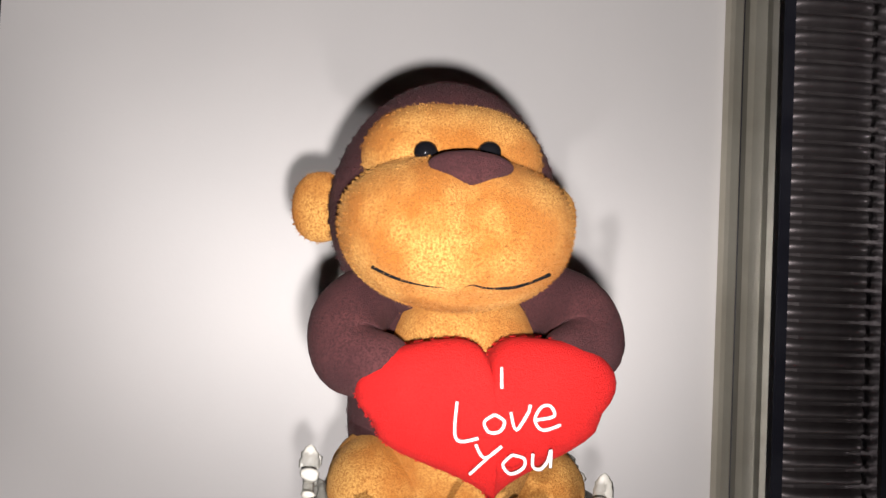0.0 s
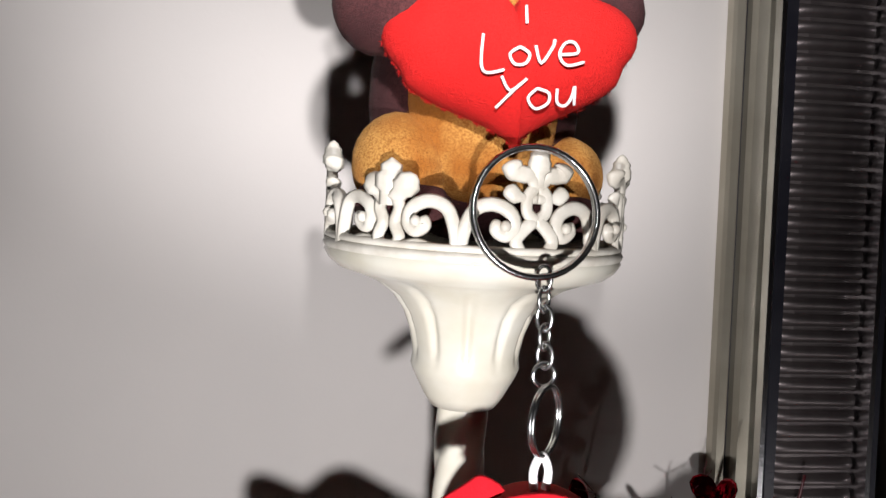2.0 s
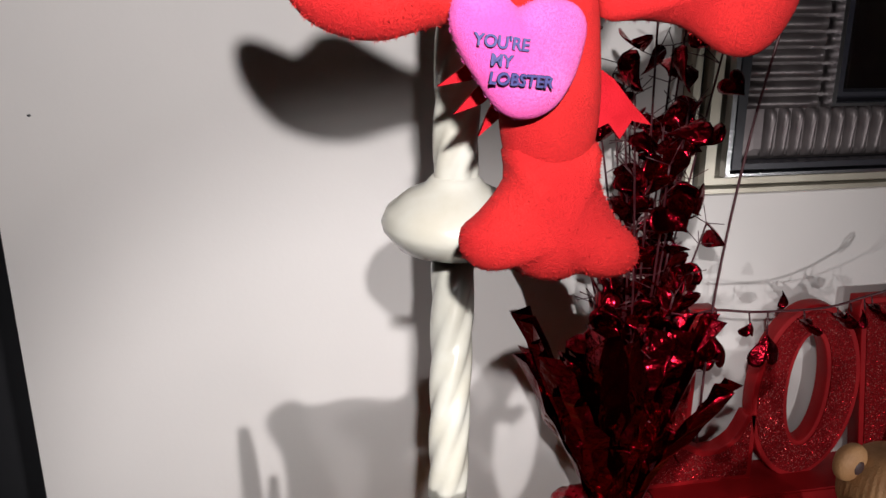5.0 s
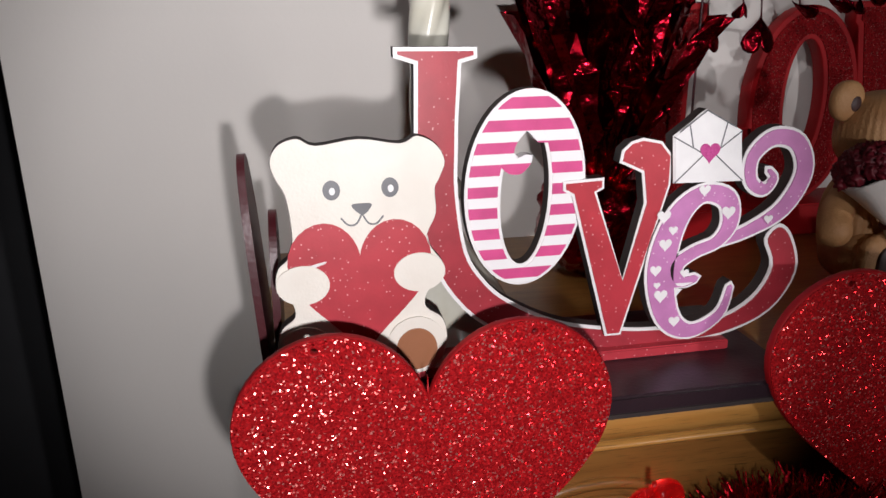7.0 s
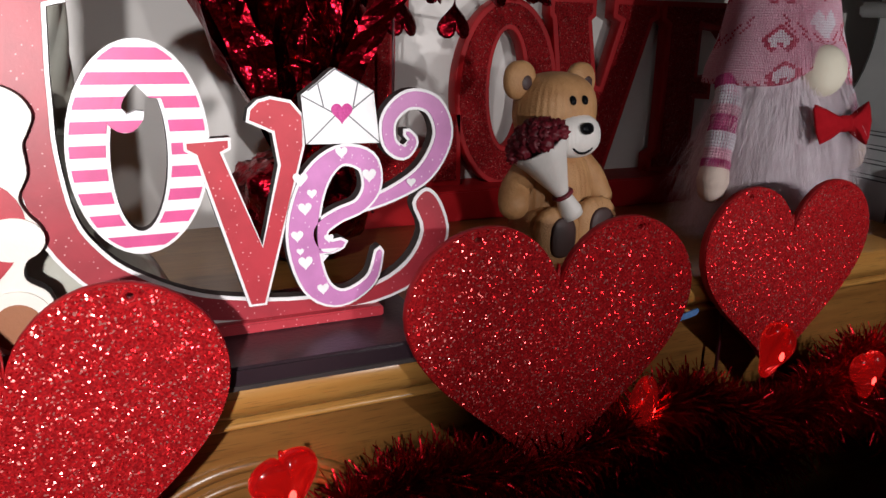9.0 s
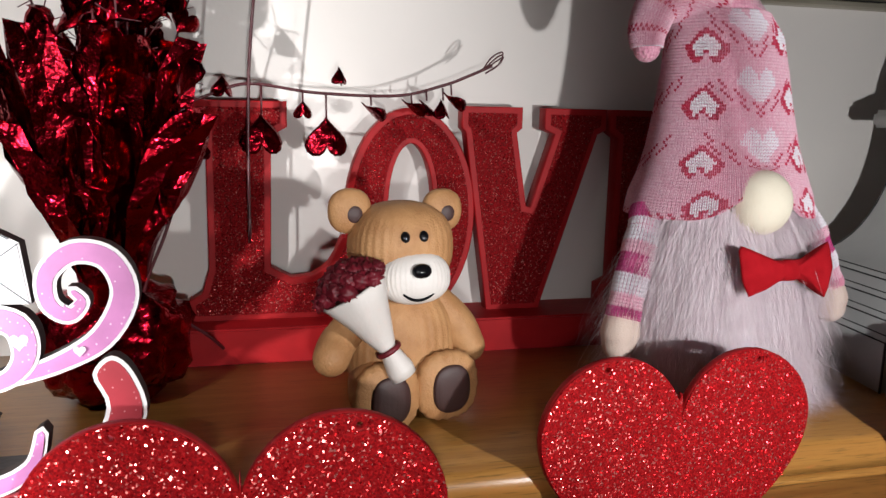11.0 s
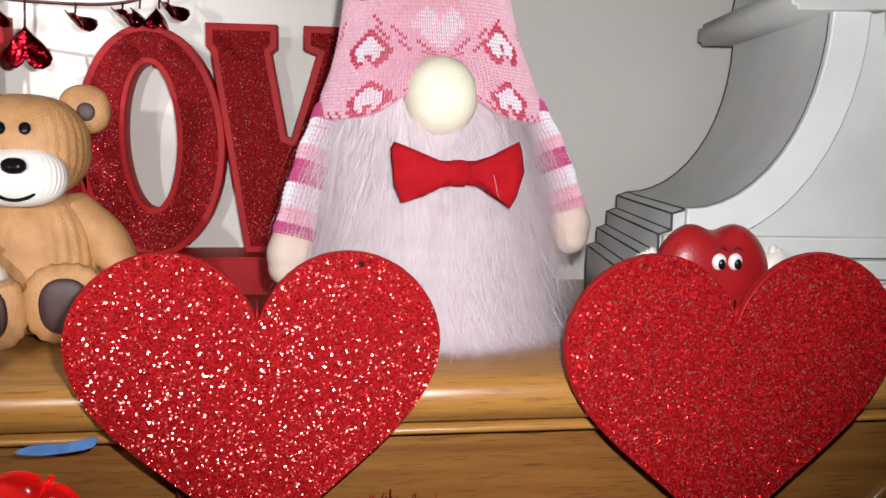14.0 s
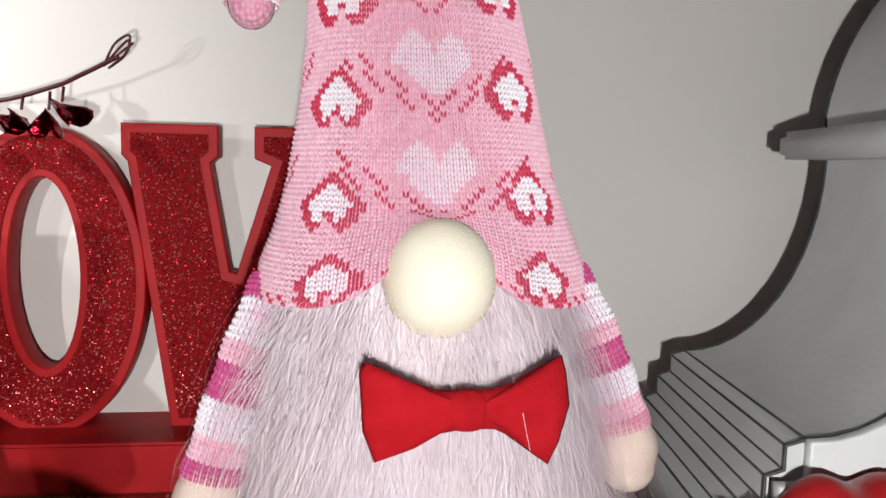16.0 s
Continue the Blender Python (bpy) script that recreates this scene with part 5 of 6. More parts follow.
BY = -0.138
bpart("body", (0.4515, BY, 0.0210), (0.0275, 0.021, 0.0330), M_RESIN, "ribbed tan body", (0, 0, 0), ribs(34, 0.014), 2.3, None, 136)
bh = bpart("head", (0.4505, BY - 0.002, 0.0715), (0.0262, 0.0205, 0.0222), M_RESIN, "ribbed tan head", (0, 0, 4), ribs(38, 0.009), 2.4, None, 152)
for x, z in ((0.4255, 0.0890), (0.4745, 0.0878)):
    e = bpart("ear", (x, BY + 0.002, z), (0.0108, 0.0058, 0.0108), M_RESIN, "round tan ear", (0, 0, 0), None, 2.3, bh)
    bpart("ear_spot", (x + 0.0008, BY - 0.0032, z - 0.001), (0.0040, 0.0012, 0.0042), M_RESINBROWN, "dark inner ear", (0, 0, 0), None, 2.0, bh)
bpart("muzzle", (0.4510, BY - 0.0190, 0.0590), (0.0180, 0.0095, 0.0125), M_RESINWHITE, "white ribbed muzzle", (-8, 0, 0), ribs(44, 0.020), 2.3, bh, 120)
bpart("nose", (0.4505, BY - 0.0288, 0.0640), (0.0048, 0.0026, 0.0034), M_GLOSSBLACK, "shiny black nose", (-15, 0, 0), None, 2.2, bh)
for x in (0.4448, 0.4542):
    bpart("eye", (x, BY - 0.0222, 0.0790), (0.0023, 0.0014, 0.0027), M_GLOSSBLACK, "dark painted eye", (-20, 0, 0), None, 2.0, bh)
bm = bmesh.new()
tube(bm, smooth_line([(0.4420, BY - 0.0268, 0.0535), (0.4460, BY - 0.0276, 0.0508), (0.4510, BY - 0.0278, 0.0502), (0.4560, BY - 0.0274, 0.0518), (0.4595, BY - 0.0262, 0.0548)], 5), 0.0007, 6)
part("mouth", bm, M_BLACK_THREAD, bh, "black painted smile")
for pts, rr in ((((0.4700, BY - 0.002, 0.0430), (0.4810, BY - 0.004, 0.0300), (0.4870, BY - 0.008, 0.0190)), (0.0085, 0.0100, 0.0085)), (((0.4310, BY - 0.002, 0.0400), (0.4170, BY - 0.008, 0.0290), (0.4110, BY - 0.014, 0.0230)), (0.0080, 0.0090, 0.0088))):
    part("arm", limb(bmesh.new(), pts, rr, 6, 24), M_RESIN, bear, "tan arm")
for x, z in ((0.4350, 0.0040), (0.4665, 0.0060)):
    lg = part("leg", limb(bmesh.new(), [(x + (0.4515 - x) * 0.3, BY, 0.004), (x, BY - 0.016, z)], [0.0155, 0.0158], 6, 28), M_RESIN, bear, "tan leg with a scalloped rim")
    bpart("foot", (x, BY - 0.0245, z), (0.0166, 0.0066, 0.0172), M_RESIN, "thick scalloped foot", (0, 0, 0), lambda u: u * (1 + 0.022 * math.cos(20 * math.atan2(u.z, u.x))), 2.5, lg, 96)
    bpart("sole", (x, BY - 0.0305, z), (0.0098, 0.0028, 0.0118), M_RESINBROWN, "dark brown knitted sole", (0, 0, 0), ribs(40, 0.02), 2.4, lg, 80)
bq = thing("rose_bouquet", (0.4350, -0.168, 0.014), "dark red resin roses in a white paper cone", "bouquet")
bm = bmesh.new()
lathe(bm, [(0.004, -0.026), (0.0062, -0.026), (0.0066, -0.022), (0.0045, -0.0125), (0.0042, -0.0105), (0.0075, -0.002), (0.0120, 0.010), (0.0165, 0.020), (0.0160, 0.021), (0.010, 0.017)], 28, lambda a, z, r: r * (1 + 0.05 * math.cos(7 * a) * max(0, z * 40)))
mq = Matrix.Translation((0.4285, BY - 0.0270, 0.0385)) @ Matrix.Rotation(radians(-29), 4, "Y") @ Matrix.Rotation(radians(-10), 4, "X")
bm.transform(mq)
part("paper_cone", bm, M_RESINWHITE, bq, "white paper cone")
bm = bmesh.new()
tube(bm, [mq @ Vector((0.0052 * math.cos(a), 0.0052 * math.sin(a), -0.0115)) for a in (2 * math.pi * i / 24 for i in range(24))], 0.0014, 6, closed=True)
part("tie", bm, M_ROSE, bq, "dark red ribbon tie")
rng = random.Random(9)
for i in range(32):
    a, r = i * 2.4, 0.0155 * math.sqrt((i + 0.5) / 32)
    bm = bmesh.new()
    c = mq @ Vector((r * math.cos(a), r * math.sin(a), 0.0225 + 0.009 * (1 - (r / 0.0155) ** 2)))
    ph = rng.uniform(0, 6)
    blob(bm, c, (0.0042, 0.0042, 0.0036), (rng.uniform(-40, 40), rng.uniform(-40, 40), rng.uniform(0, 180)), 2.0, 20, 12, 0,
         lambda u: u * (1 + 0.22 * math.sin(5 * math.atan2(u.y, u.x) + 7 * u.z + ph) + 0.10 * math.sin(9 * u.z + 3 * u.x)))
    part("rose", bm, M_ROSE, bq)

# ---- gnome ----
gn = thing("gnome_decoration", (0.625, -0.148, SHELF_Z), "plush gnome with a pink knitted hat and long pale beard", "soft toy")
GX, GY = 0.6250, -0.120
bm = bmesh.new()
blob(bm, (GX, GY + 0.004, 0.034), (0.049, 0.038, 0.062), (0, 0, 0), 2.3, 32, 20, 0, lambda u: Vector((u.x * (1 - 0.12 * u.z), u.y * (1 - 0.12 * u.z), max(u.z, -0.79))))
# darker than the strands over it: their shade is in its colour
part("body", bm, M_FURSHADE, gn, "pink fur body, darker for the shade between strands")


def hat_at(z):
    """Middle and radius of the hat at a height."""
    k = [(0.082, GX, 0.0515), (0.094, GX, 0.0495), (0.106, GX, 0.0450), (0.120, GX - 0.001, 0.0405), (0.140, GX - 0.002, 0.0362), (0.160, GX - 0.003, 0.0328), (0.178, GX - 0.005, 0.0302), (0.192, GX - 0.010, 0.0250)]
    for (z0, x0, r0), (z1, x1, r1) in zip(k, k[1:]):
        if z <= z1:
            t = (z - z0) / (z1 - z0)
            return x0 + (x1 - x0) * t, r0 + (r1 - r0) * t
    return k[-1][1], k[-1][2]


def on_hat(a, z, off=0.0):
    x, r = hat_at(z)
    lift = (0.0175 * math.exp(-(a / 0.40) ** 2) + 0.0015) * max(0, 1 - (z - 0.082) / 0.030)
    return Vector((x + (r + off) * math.sin(a), GY - (r + off) * 0.80 * math.cos(a), z + lift))


bm = bmesh.new()
rows = []
for z in [0.079, 0.082] + [0.082 + 0.005 * i for i in range(1, 22)]:
    rows.append([bm.verts.new(on_hat(2 * math.pi * j / 72 - math.pi, max(z, 0.082), -0.002 if z < 0.082 else 0.0006 * math.sin(j * 1.1 + z * 90))) for j in range(72)])
for z, x, r in ((0.1965, GX - 0.0140, 0.0215), (0.2010, GX - 0.022, 0.0170)):
    rows.append([bm.verts.new((x + r * math.sin(a), GY - r * 0.8 * math.cos(a), z + 0.25 * r * math.sin(a))) for a in (2 * math.pi * j / 72 - math.pi for j in range(72))])
for a, b in zip(rows, rows[1:]):
    for j in range(72):
        bm.faces.new((a[j], a[(j + 1) % 72], b[(j + 1) % 72], b[j]))
bm.faces.new(rows[-1])
limb(bm, [(GX - 0.010, GY - 0.001, 0.1890), (GX - 0.0300, GY - 0.002, 0.1960), (GX - 0.0450, GY - 0.004, 0.1930), (GX - 0.0525, GY - 0.006, 0.1800), (GX - 0.0530, GY - 0.007, 0.1695)], [0.0200, 0.0140, 0.0105, 0.0090, 0.0068], 7, 22)
hat = part("hat", bm, M_HAT, gn, "pink knitted hat with hearts")

def stitch(verts, faces, at, u, v, w, h):
    """One knitted stitch: two plump legs in a v, each a small ridged leaf on the surface at(u, v, off)."""
    for side_ in (-1, 1):
        k = len(verts)
        for du, dv, off in ((0.04, -0.30, 0.0000), (0.12, 0.48, 0.0001), (0.30, 0.28, 0.0008), (0.50, 0.10, 0.0001), (0.44, 0.98, 0.0000)):
            verts.append(tuple(at(u + side_ * du * w, v + dv * h, off)))
        faces += [(k, k + 2, k + 1), (k, k + 3, k + 2), (k + 1, k + 2, k + 4), (k + 2, k + 3, k + 4)]


def stitches(name, picks, at, w, h, materials, parent, label):
    """Joins the stitches (u, v, colour number) into one knitted part."""
    verts, faces, tones = [], [], []
    for u, v, tone in picks:
        stitch(verts, faces, at, u, v, w, h)
        tones += [tone] * 8
    me = bpy.data.meshes.new(name)
    me.from_pydata(verts, [], faces)
    for m in materials:
        me.materials.append(m)
    me.polygons.foreach_set("material_index", tones)
    return tagged(adopt(new(name, me), parent), label)


def in_heart(x, z, w, h, dip=0.22):
    """Inside a heart of that width and height, its point down."""
    x, z = abs(x) / (w / 2), z / (h / 2)
    return x <= 1 and -1 + 1.25 * x ** 1.3 - 0.25 * x ** 6 <= z <= dip + (1 - dip) * math.sin(math.pi * x ** 0.85)


UPSIDE = ((-0.72, 0.113), (0.74, 0.116), (-0.76, 0.142), (0.76, 0.146), (0.76, 0.176), (-0.76, 0.171), (-0.62, 0.0895), (0.66, 0.0905), (2.2, 0.113), (-2.2, 0.113), (2.2, 0.143), (-2.2, 0.143))


def hat_tone(a, z, row, col):
    """0 pink, 1 white, 2 red: the knitted hearts and dotted zigzags."""
    _, r = hat_at(z)
    for a0, z0 in UPSIDE:
        x, dz = (a - a0) * r, z0 - z
        if in_heart(x, dz, 0.0230, 0.0175, 0.28):
            return 1 if in_heart(x, dz - 0.0002, 0.0165, 0.0120, -0.10) else 2
    for z0 in (0.1215, 0.1515, 0.1815):
        if in_heart((a - 0.04) * r, z - z0, 0.0225, 0.0175):
            return 1
    d = abs((a - 0.04 + 0.95) % 1.9 - 0.95)
    for z0 in (0.1060, 0.1360, 0.1660):
        for lift in (0.0, 0.0040):
            if abs(z - z0 - lift - 0.021 * d / 0.95) < 0.0010 and (row + col) % 2 and d < 0.75:
                return 2
    if z < 0.0845:
        return 2 if (row + col) % 3 == 0 else 0
    return 0


COLS, HROW = 136, 0.00158
picks = []
for row in range(68):
    for col in range(COLS):
        a, z = 2 * math.pi * col / COLS - math.pi, 0.0825 + row * HROW
        picks.append((a, z, hat_tone(a, z, row, col)))
stitches("knitted_stitches", picks, lambda u, v, off: on_hat(u, max(v, 0.082), off + 0.0011), 2 * math.pi / COLS * 0.92, HROW * 1.05, [Y_PINK, Y_WHITE, Y_RED], hat, "pink stitches with white and red outlined hearts")
tip_line = smooth_line([(GX - 0.012, GY - 0.001, 0.1900), (GX - 0.0300, GY - 0.002, 0.1960), (GX - 0.0450, GY - 0.004, 0.1930), (GX - 0.0525, GY - 0.006, 0.1800), (GX - 0.0530, GY - 0.007, 0.1695)], 10)
tip_rad = [v.x for v in smooth_line([(r, 0, 0) for r in (0.0200, 0.0142, 0.0107, 0.0092, 0.0070)], 10)]


def on_line(line, radii, lift=0.0):
    """A surface round a bent tube: u is the angle, v runs along the points of the line."""
    def at(u, v, off):
        v = min(max(v, 0.0), len(line) - 1.001)
        i, t = int(v), v - int(v)
        p, r = line[i].lerp(line[i + 1], t), radii[i] * (1 - t) + radii[i + 1] * t
        d = (line[i + 1] - line[i]).normalized()
        e = d.cross(Vector((0, 1, 0.01))).normalized()
        return p + (e * math.cos(u) + e.cross(d) * math.sin(u)) * (r + off + lift)
    return at


picks = [(2 * math.pi * c / 44, r * 1.0, 2 if (r % 9 == 4 and c % 2) or (r % 9 == 5 and not c % 2) else (1 if r > 38 else 0)) for r in range(3, 41) for c in range(44)]
stitches("tip_stitches", picks, on_line(tip_line, tip_rad, 0.0004), 2 * math.pi / 44, 1.15, [Y_PINK, Y_WHITE, Y_RED], hat, "pink stitches on the drooping tip")
bm = bmesh.new()
blob(bm, (GX + 0.001, GY - 0.0345, 0.0935), (0.0158, 0.0145, 0.0168), (0, 0, 0), 2.05, 36, 26)
fuzz(bm, 1600, 0.0007, 20, 0.6, 0.00012)
part("nose", bm, M_NOSE, gn, "round cream felt nose")
for s, pts in ((-1, [(-0.0445, -0.004, 0.0870), (-0.0500, -0.010, 0.0730), (-0.0560, -0.014, 0.0560), (-0.0610, -0.017, 0.0390), (-0.0640, -0.019, 0.0270), (-0.0655, -0.020, 0.0180)]), (1, [(0.0440, -0.004, 0.0900), (0.0500, -0.010, 0.0780), (0.0555, -0.013, 0.0640), (0.0605, -0.015, 0.0500), (0.0635, -0.016, 0.0400), (0.0645, -0.017, 0.0320)])):
    line = smooth_line([(GX + x, GY + y, z) for x, y, z in pts], 12)
    part("sleeve", tube(bmesh.new(), line[:46], 0.0084, 22), M_KNITROSE, gn, "knitted sleeve lining")
    at = on_line(line, [0.0086 + 0.0004 * math.sin(0.5 * i) for i in range(len(line))])
    step = 44 / 32
    for r0, r1, tone, words in ((0, 5, Y_MAGENTA, "magenta knitted band"), (5, 11, Y_WHITE, "white knitted band"), (11, 14, Y_PINK, "pale pink knitted band"), (14, 19, Y_MAGENTA, "magenta knitted band"),
                                (19, 24, Y_WHITE, "white knitted band"), (24, 28, Y_PINK, "pale pink knitted band"), (28, 33, Y_MAGENTA if s < 0 else Y_ROSE, "deep pink knitted band")):
        stitches("sleeve_band", [(2 * math.pi * c / 30, r * step, 0) for r in range(r0, r1) for c in range(30)], at, 2 * math.pi / 30, step * 1.15, [tone], gn, words)
    bm = bmesh.new()
    limb(bm, [line[44], line[52], line[-1]], [0.0092, 0.0102, 0.0088], 5, 22)
    fuzz(bm, 900, 0.0009, 21, 0.8, 0.00012)
    part("mitten", bm, M_SKIN, gn, "cream fleece mitten")


def beard_bundle(name, count, seed, spread, z0, z1, lengths, radius, wide, label):
    """Long soft strands in loose locks that hang and splay over the body."""
    rng = random.Random(seed)
    locks = [(rng.uniform(-spread, spread), rng.uniform(z0, z1), rng.uniform(-0.9, 0.9), rng.uniform(0.12, 0.75), rng.uniform(-0.7, 0.7)) for _ in range(count // 26)]
    verts, faces = [], []
    for n in range(count):
        a, z, sway, out, twist = locks[n % len(locks)]
        a += rng.gauss(0, 0.055)
        z = min(z + rng.gauss(0, 0.007), z1)
        sway, out = sway + rng.gauss(0, 0.30), max(0.04, out + rng.gauss(0, 0.10))
        L = rng.uniform(*lengths)
        r0 = radius * rng.uniform(0.86, 1.02)
        ph, amp = rng.uniform(0, 6.3), rng.uniform(0.0, 0.0042)
        for i in range(8):
            t = i / 7
            zz = max(z - L * t * (1 - 0.12 * out * t), SHELF_Z + 0.0008 + rng.random() * 0.002)
            r = r0 + L * out * t * (1.0 - 0.3 * t) + (0.004 * t if zz < SHELF_Z + 0.003 else 0)
            aa = a + sway * t * 0.35 + twist * 0.12 * t * t
            w = wide * (1 - 0.85 * t)
            c = Vector((GX + r * math.sin(aa) + amp * math.sin(ph + 5 * t), GY - r * 0.80 * math.cos(aa), zz))
            d = Vector((math.cos(aa + twist), math.sin(aa + twist), 0)) * w
            verts += [tuple(c - d), tuple(c + d)]
            if i:
                k = len(verts)
                faces.append((k - 4, k - 3, k - 1, k - 2))
    me = bpy.data.meshes.new(name)
    me.from_pydata(verts, [], faces)
    me.materials.append(M_BEARD)
    return tagged(adopt(new(name, me), gn), label)


beard_bundle("beard", 34000, 31, 1.35, 0.004, 0.096, (0.030, 0.070), 0.0445, 0.00010, "long pale pink fur beard")
beard_bundle("body_fur", 7000, 32, 3.14, -0.004, 0.070, (0.024, 0.060), 0.0480, 0.00010, "long pale pink body fur")
bm = bmesh.new()
bow = [Vector(p) for p in ((-0.0275, 0, 0.0100), (-0.0262, 0, 0.0125), (-0.0180, 0, 0.0085), (-0.0080, 0, 0.0052), (0.0, 0, 0.0050), (0.0080, 0, 0.0055), (0.0185, 0, 0.0092), (0.0262, 0, 0.0140), (0.0272, 0, 0.0100), (0.0280, 0, 0.0010),
                           (0.0245, 0, -0.0090), (0.0215, 0, -0.0142), (0.0150, 0, -0.0085), (0.0075, 0, -0.0050), (0.0, 0, -0.0048), (-0.0070, 0, -0.0058), (-0.0140, 0, -0.0095), (-0.0235, 0, -0.0125), (-0.0265, 0, -0.0050))]
cushion(bm, bow, 0.0070, 0, 6, m=Matrix.Translation((GX + 0.0065, GY - 0.0525, 0.0618)) @ Matrix.Rotation(radians(-14), 4, "X") @ Matrix.Rotation(radians(3), 4, "Z"))
bt = part("bow_tie", bm, M_FELT, gn, "red felt bow tie")
bm = bmesh.new()
blob(bm, (0, -0.0005, 0), (0.0058, 0.0042, 0.0054), (0, 0, 0), 2.6, 24, 16)
bm.transform(Matrix.Translation((GX + 0.0065, GY - 0.0525, 0.0618)) @ Matrix.Rotation(radians(-14), 4, "X"))
part("knot", bm, M_FELT, bt, "red felt knot")

# ---- grey mantel clock ----
clock = thing("mantel_clock", (0.7145, -0.154, SHELF_Z), "grey painted mantel clock with black rubbed edges", "clock")
CM = Matrix.Translation((0.7145, -0.154, SHELF_Z + 0.0035)) @ Matrix.Rotation(radians(-7), 4, "Z")
arc = [(0.0225 + 0.0570 * math.sin(math.pi / 2 * i / 12), 0.058 + 0.0860 * (1 - math.cos(math.pi / 2 * i / 12))) for i in range(13)]
STEPS = [(0.0, -0.0035), (0.0, 0.026), (0.0055, 0.028), (0.0055, 0.0365), (0.0110, 0.0385), (0.0110, 0.0465), (0.0165, 0.0485), (0.0165, 0.0560), (0.0225, 0.058)]
CX, CZ, CR = 0.1850, 0.1500, 0.1080
dome = [(CX + CR * math.cos(t), CZ + CR * math.sin(t)) for t in (math.pi - 0.12 - (math.pi - 0.24) * i / 40 for i in range(41))]
left = STEPS + arc[1:]
outline = left + dome + [(2 * CX - x, z) for x, z in reversed(left)]


def clock_plate(name, lines, y0, y1, mat, label="", bevel=0.0):
    ob = plate(name, lines, y0, y1, mat, None, label, bevel)
    ob.data.transform(CM)
    return adopt(ob, clock)


clock_plate("case", [outline], 0.0, 0.112, M_GREY, "grey painted case")
WIDE = 0.0150
turns = [math.pi / 2 * i / 12 for i in range(13)]
inside_left = []
for t, (x, z) in zip(turns, arc):
    d = Vector((0.0570 * math.cos(t), 0.0860 * math.sin(t))).normalized()
    inside_left.append((x + WIDE * d.y, max(z - WIDE * d.x, 0.0475)))
inside_dome = [(CX + (x - CX) * (CR - WIDE) / CR, CZ + (z - CZ) * (CR - WIDE) / CR) for x, z in dome]
outer_band = arc + dome + [(2 * CX - x, z) for x, z in reversed(arc)]
inner_band = inside_left + inside_dome + [(2 * CX - x, z) for x, z in reversed(inside_left)]
clock_plate("front_border", [outer_band + inner_band[::-1]], -0.0045, -0.0002, M_GREYLIGHT, "pale grey raised border", 0.0006)
for z0, z1, dx in ((-0.0035, 0.026, -0.0005), (0.030, 0.0365, -0.006), (0.0395, 0.0465, -0.0115)):
    clock_plate("base_step", [[(-dx, z0), (2 * CX + dx, z0), (2 * CX + dx, z1), (-dx, z1)]], -0.0105, -0.0047, M_GREY, "grey painted step", 0.0008)
for s in (0, 1):
    x0, x1 = (0.0625, 0.0985) if not s else (2 * CX - 0.0985, 2 * CX - 0.0625)
    prof = [(x0, 0.1445), (x1, 0.1445), (x1, 0.1458), (x1 + 0.0025, 0.1466), (x1 + 0.0025, 0.1520), (x1, 0.1530), (x1, 0.1548), (x0, 0.1548), (x0, 0.1530), (x0 - 0.0025, 0.1520), (x0 - 0.0025, 0.1466), (x0, 0.1458)]
    clock_plate("capital", [prof], -0.008, 0.114, M_GREY, "moulded pale grey capital", 0.0008)
bm = bmesh.new()
for y in (0.0, 0.112):
    tube(bm, [CM @ Vector((x, y, z)) for x, z in left + dome], 0.0007, 6)
for x, z in STEPS[1:]:
    tube(bm, [CM @ Vector((x, 0, z)), CM @ Vector((x, 0.112, z))], 0.0005, 6)
part("edge_wear", bm, M_BLACKLINE, clock, "black rubbed edges")
bm = bmesh.new()
for r, rad, y in ((0.080, 0.0050, -0.006), (0.072, 0.0028, -0.008)):
    tube(bm, [CM @ Vector((CX + r * math.cos(a), y, CZ + r * math.sin(a))) for a in (2 * math.pi * i / 80 for i in range(80))], rad, 10, closed=True)
part("bezel", bm, M_GREYLIGHT, clock, "pale grey round bezel")
clock_plate("dial", [oval(CX, CZ, 0.071, 0.071, 64)], -0.0030, -0.0004, M_WHITE, "white clock dial")

# ---- red heart figure ----
fig = thing("heart_figurine", (0.742, -0.170, SHELF_Z), "red clay heart figure with googly eyes and white gloves", "figurine")
bm = bmesh.new()
blob(bm, (0.7425, -0.172, 0.0185), (0.0255, 0.0125, 0.0255), (0, 0, 0), 2.3, 56, 36, 0,
     lambda u: Vector((u.x * (1 - 0.50 * max(0, -u.z) ** 1.3), u.y, u.z - 0.20 * math.exp(-(u.x / 0.30) ** 2) * max(0, u.z) - 0.12 * abs(u.x) ** 3 * max(0, u.z))))
fb = part("body", bm, M_REDHEART, fig, "glossy red heart body")
for x in (0.7415, 0.7485):
    bm = bmesh.new()
    blob(bm, (x - 0.0015, -0.1845, 0.0272), (0.0030, 0.0020, 0.0036), seg=18, rings=12)
    part("eye", bm, M_WHITE, fb, "white eye")
    bm = bmesh.new()
    blob(bm, (x - 0.0011, -0.1863, 0.0264), (0.0016, 0.0011, 0.0022), seg=14, rings=10)
    part("pupil", bm, M_GLOSSBLACK, fb, "black pupil")
    bm = bmesh.new()
    tube(bm, smooth_line([(x - 0.0045, -0.1845, 0.0318), (x - 0.0015, -0.1850, 0.0334), (x + 0.0015, -0.1845, 0.0320)], 4), 0.0005, 5)
    part("eyebrow", bm, M_ROSE, fb)
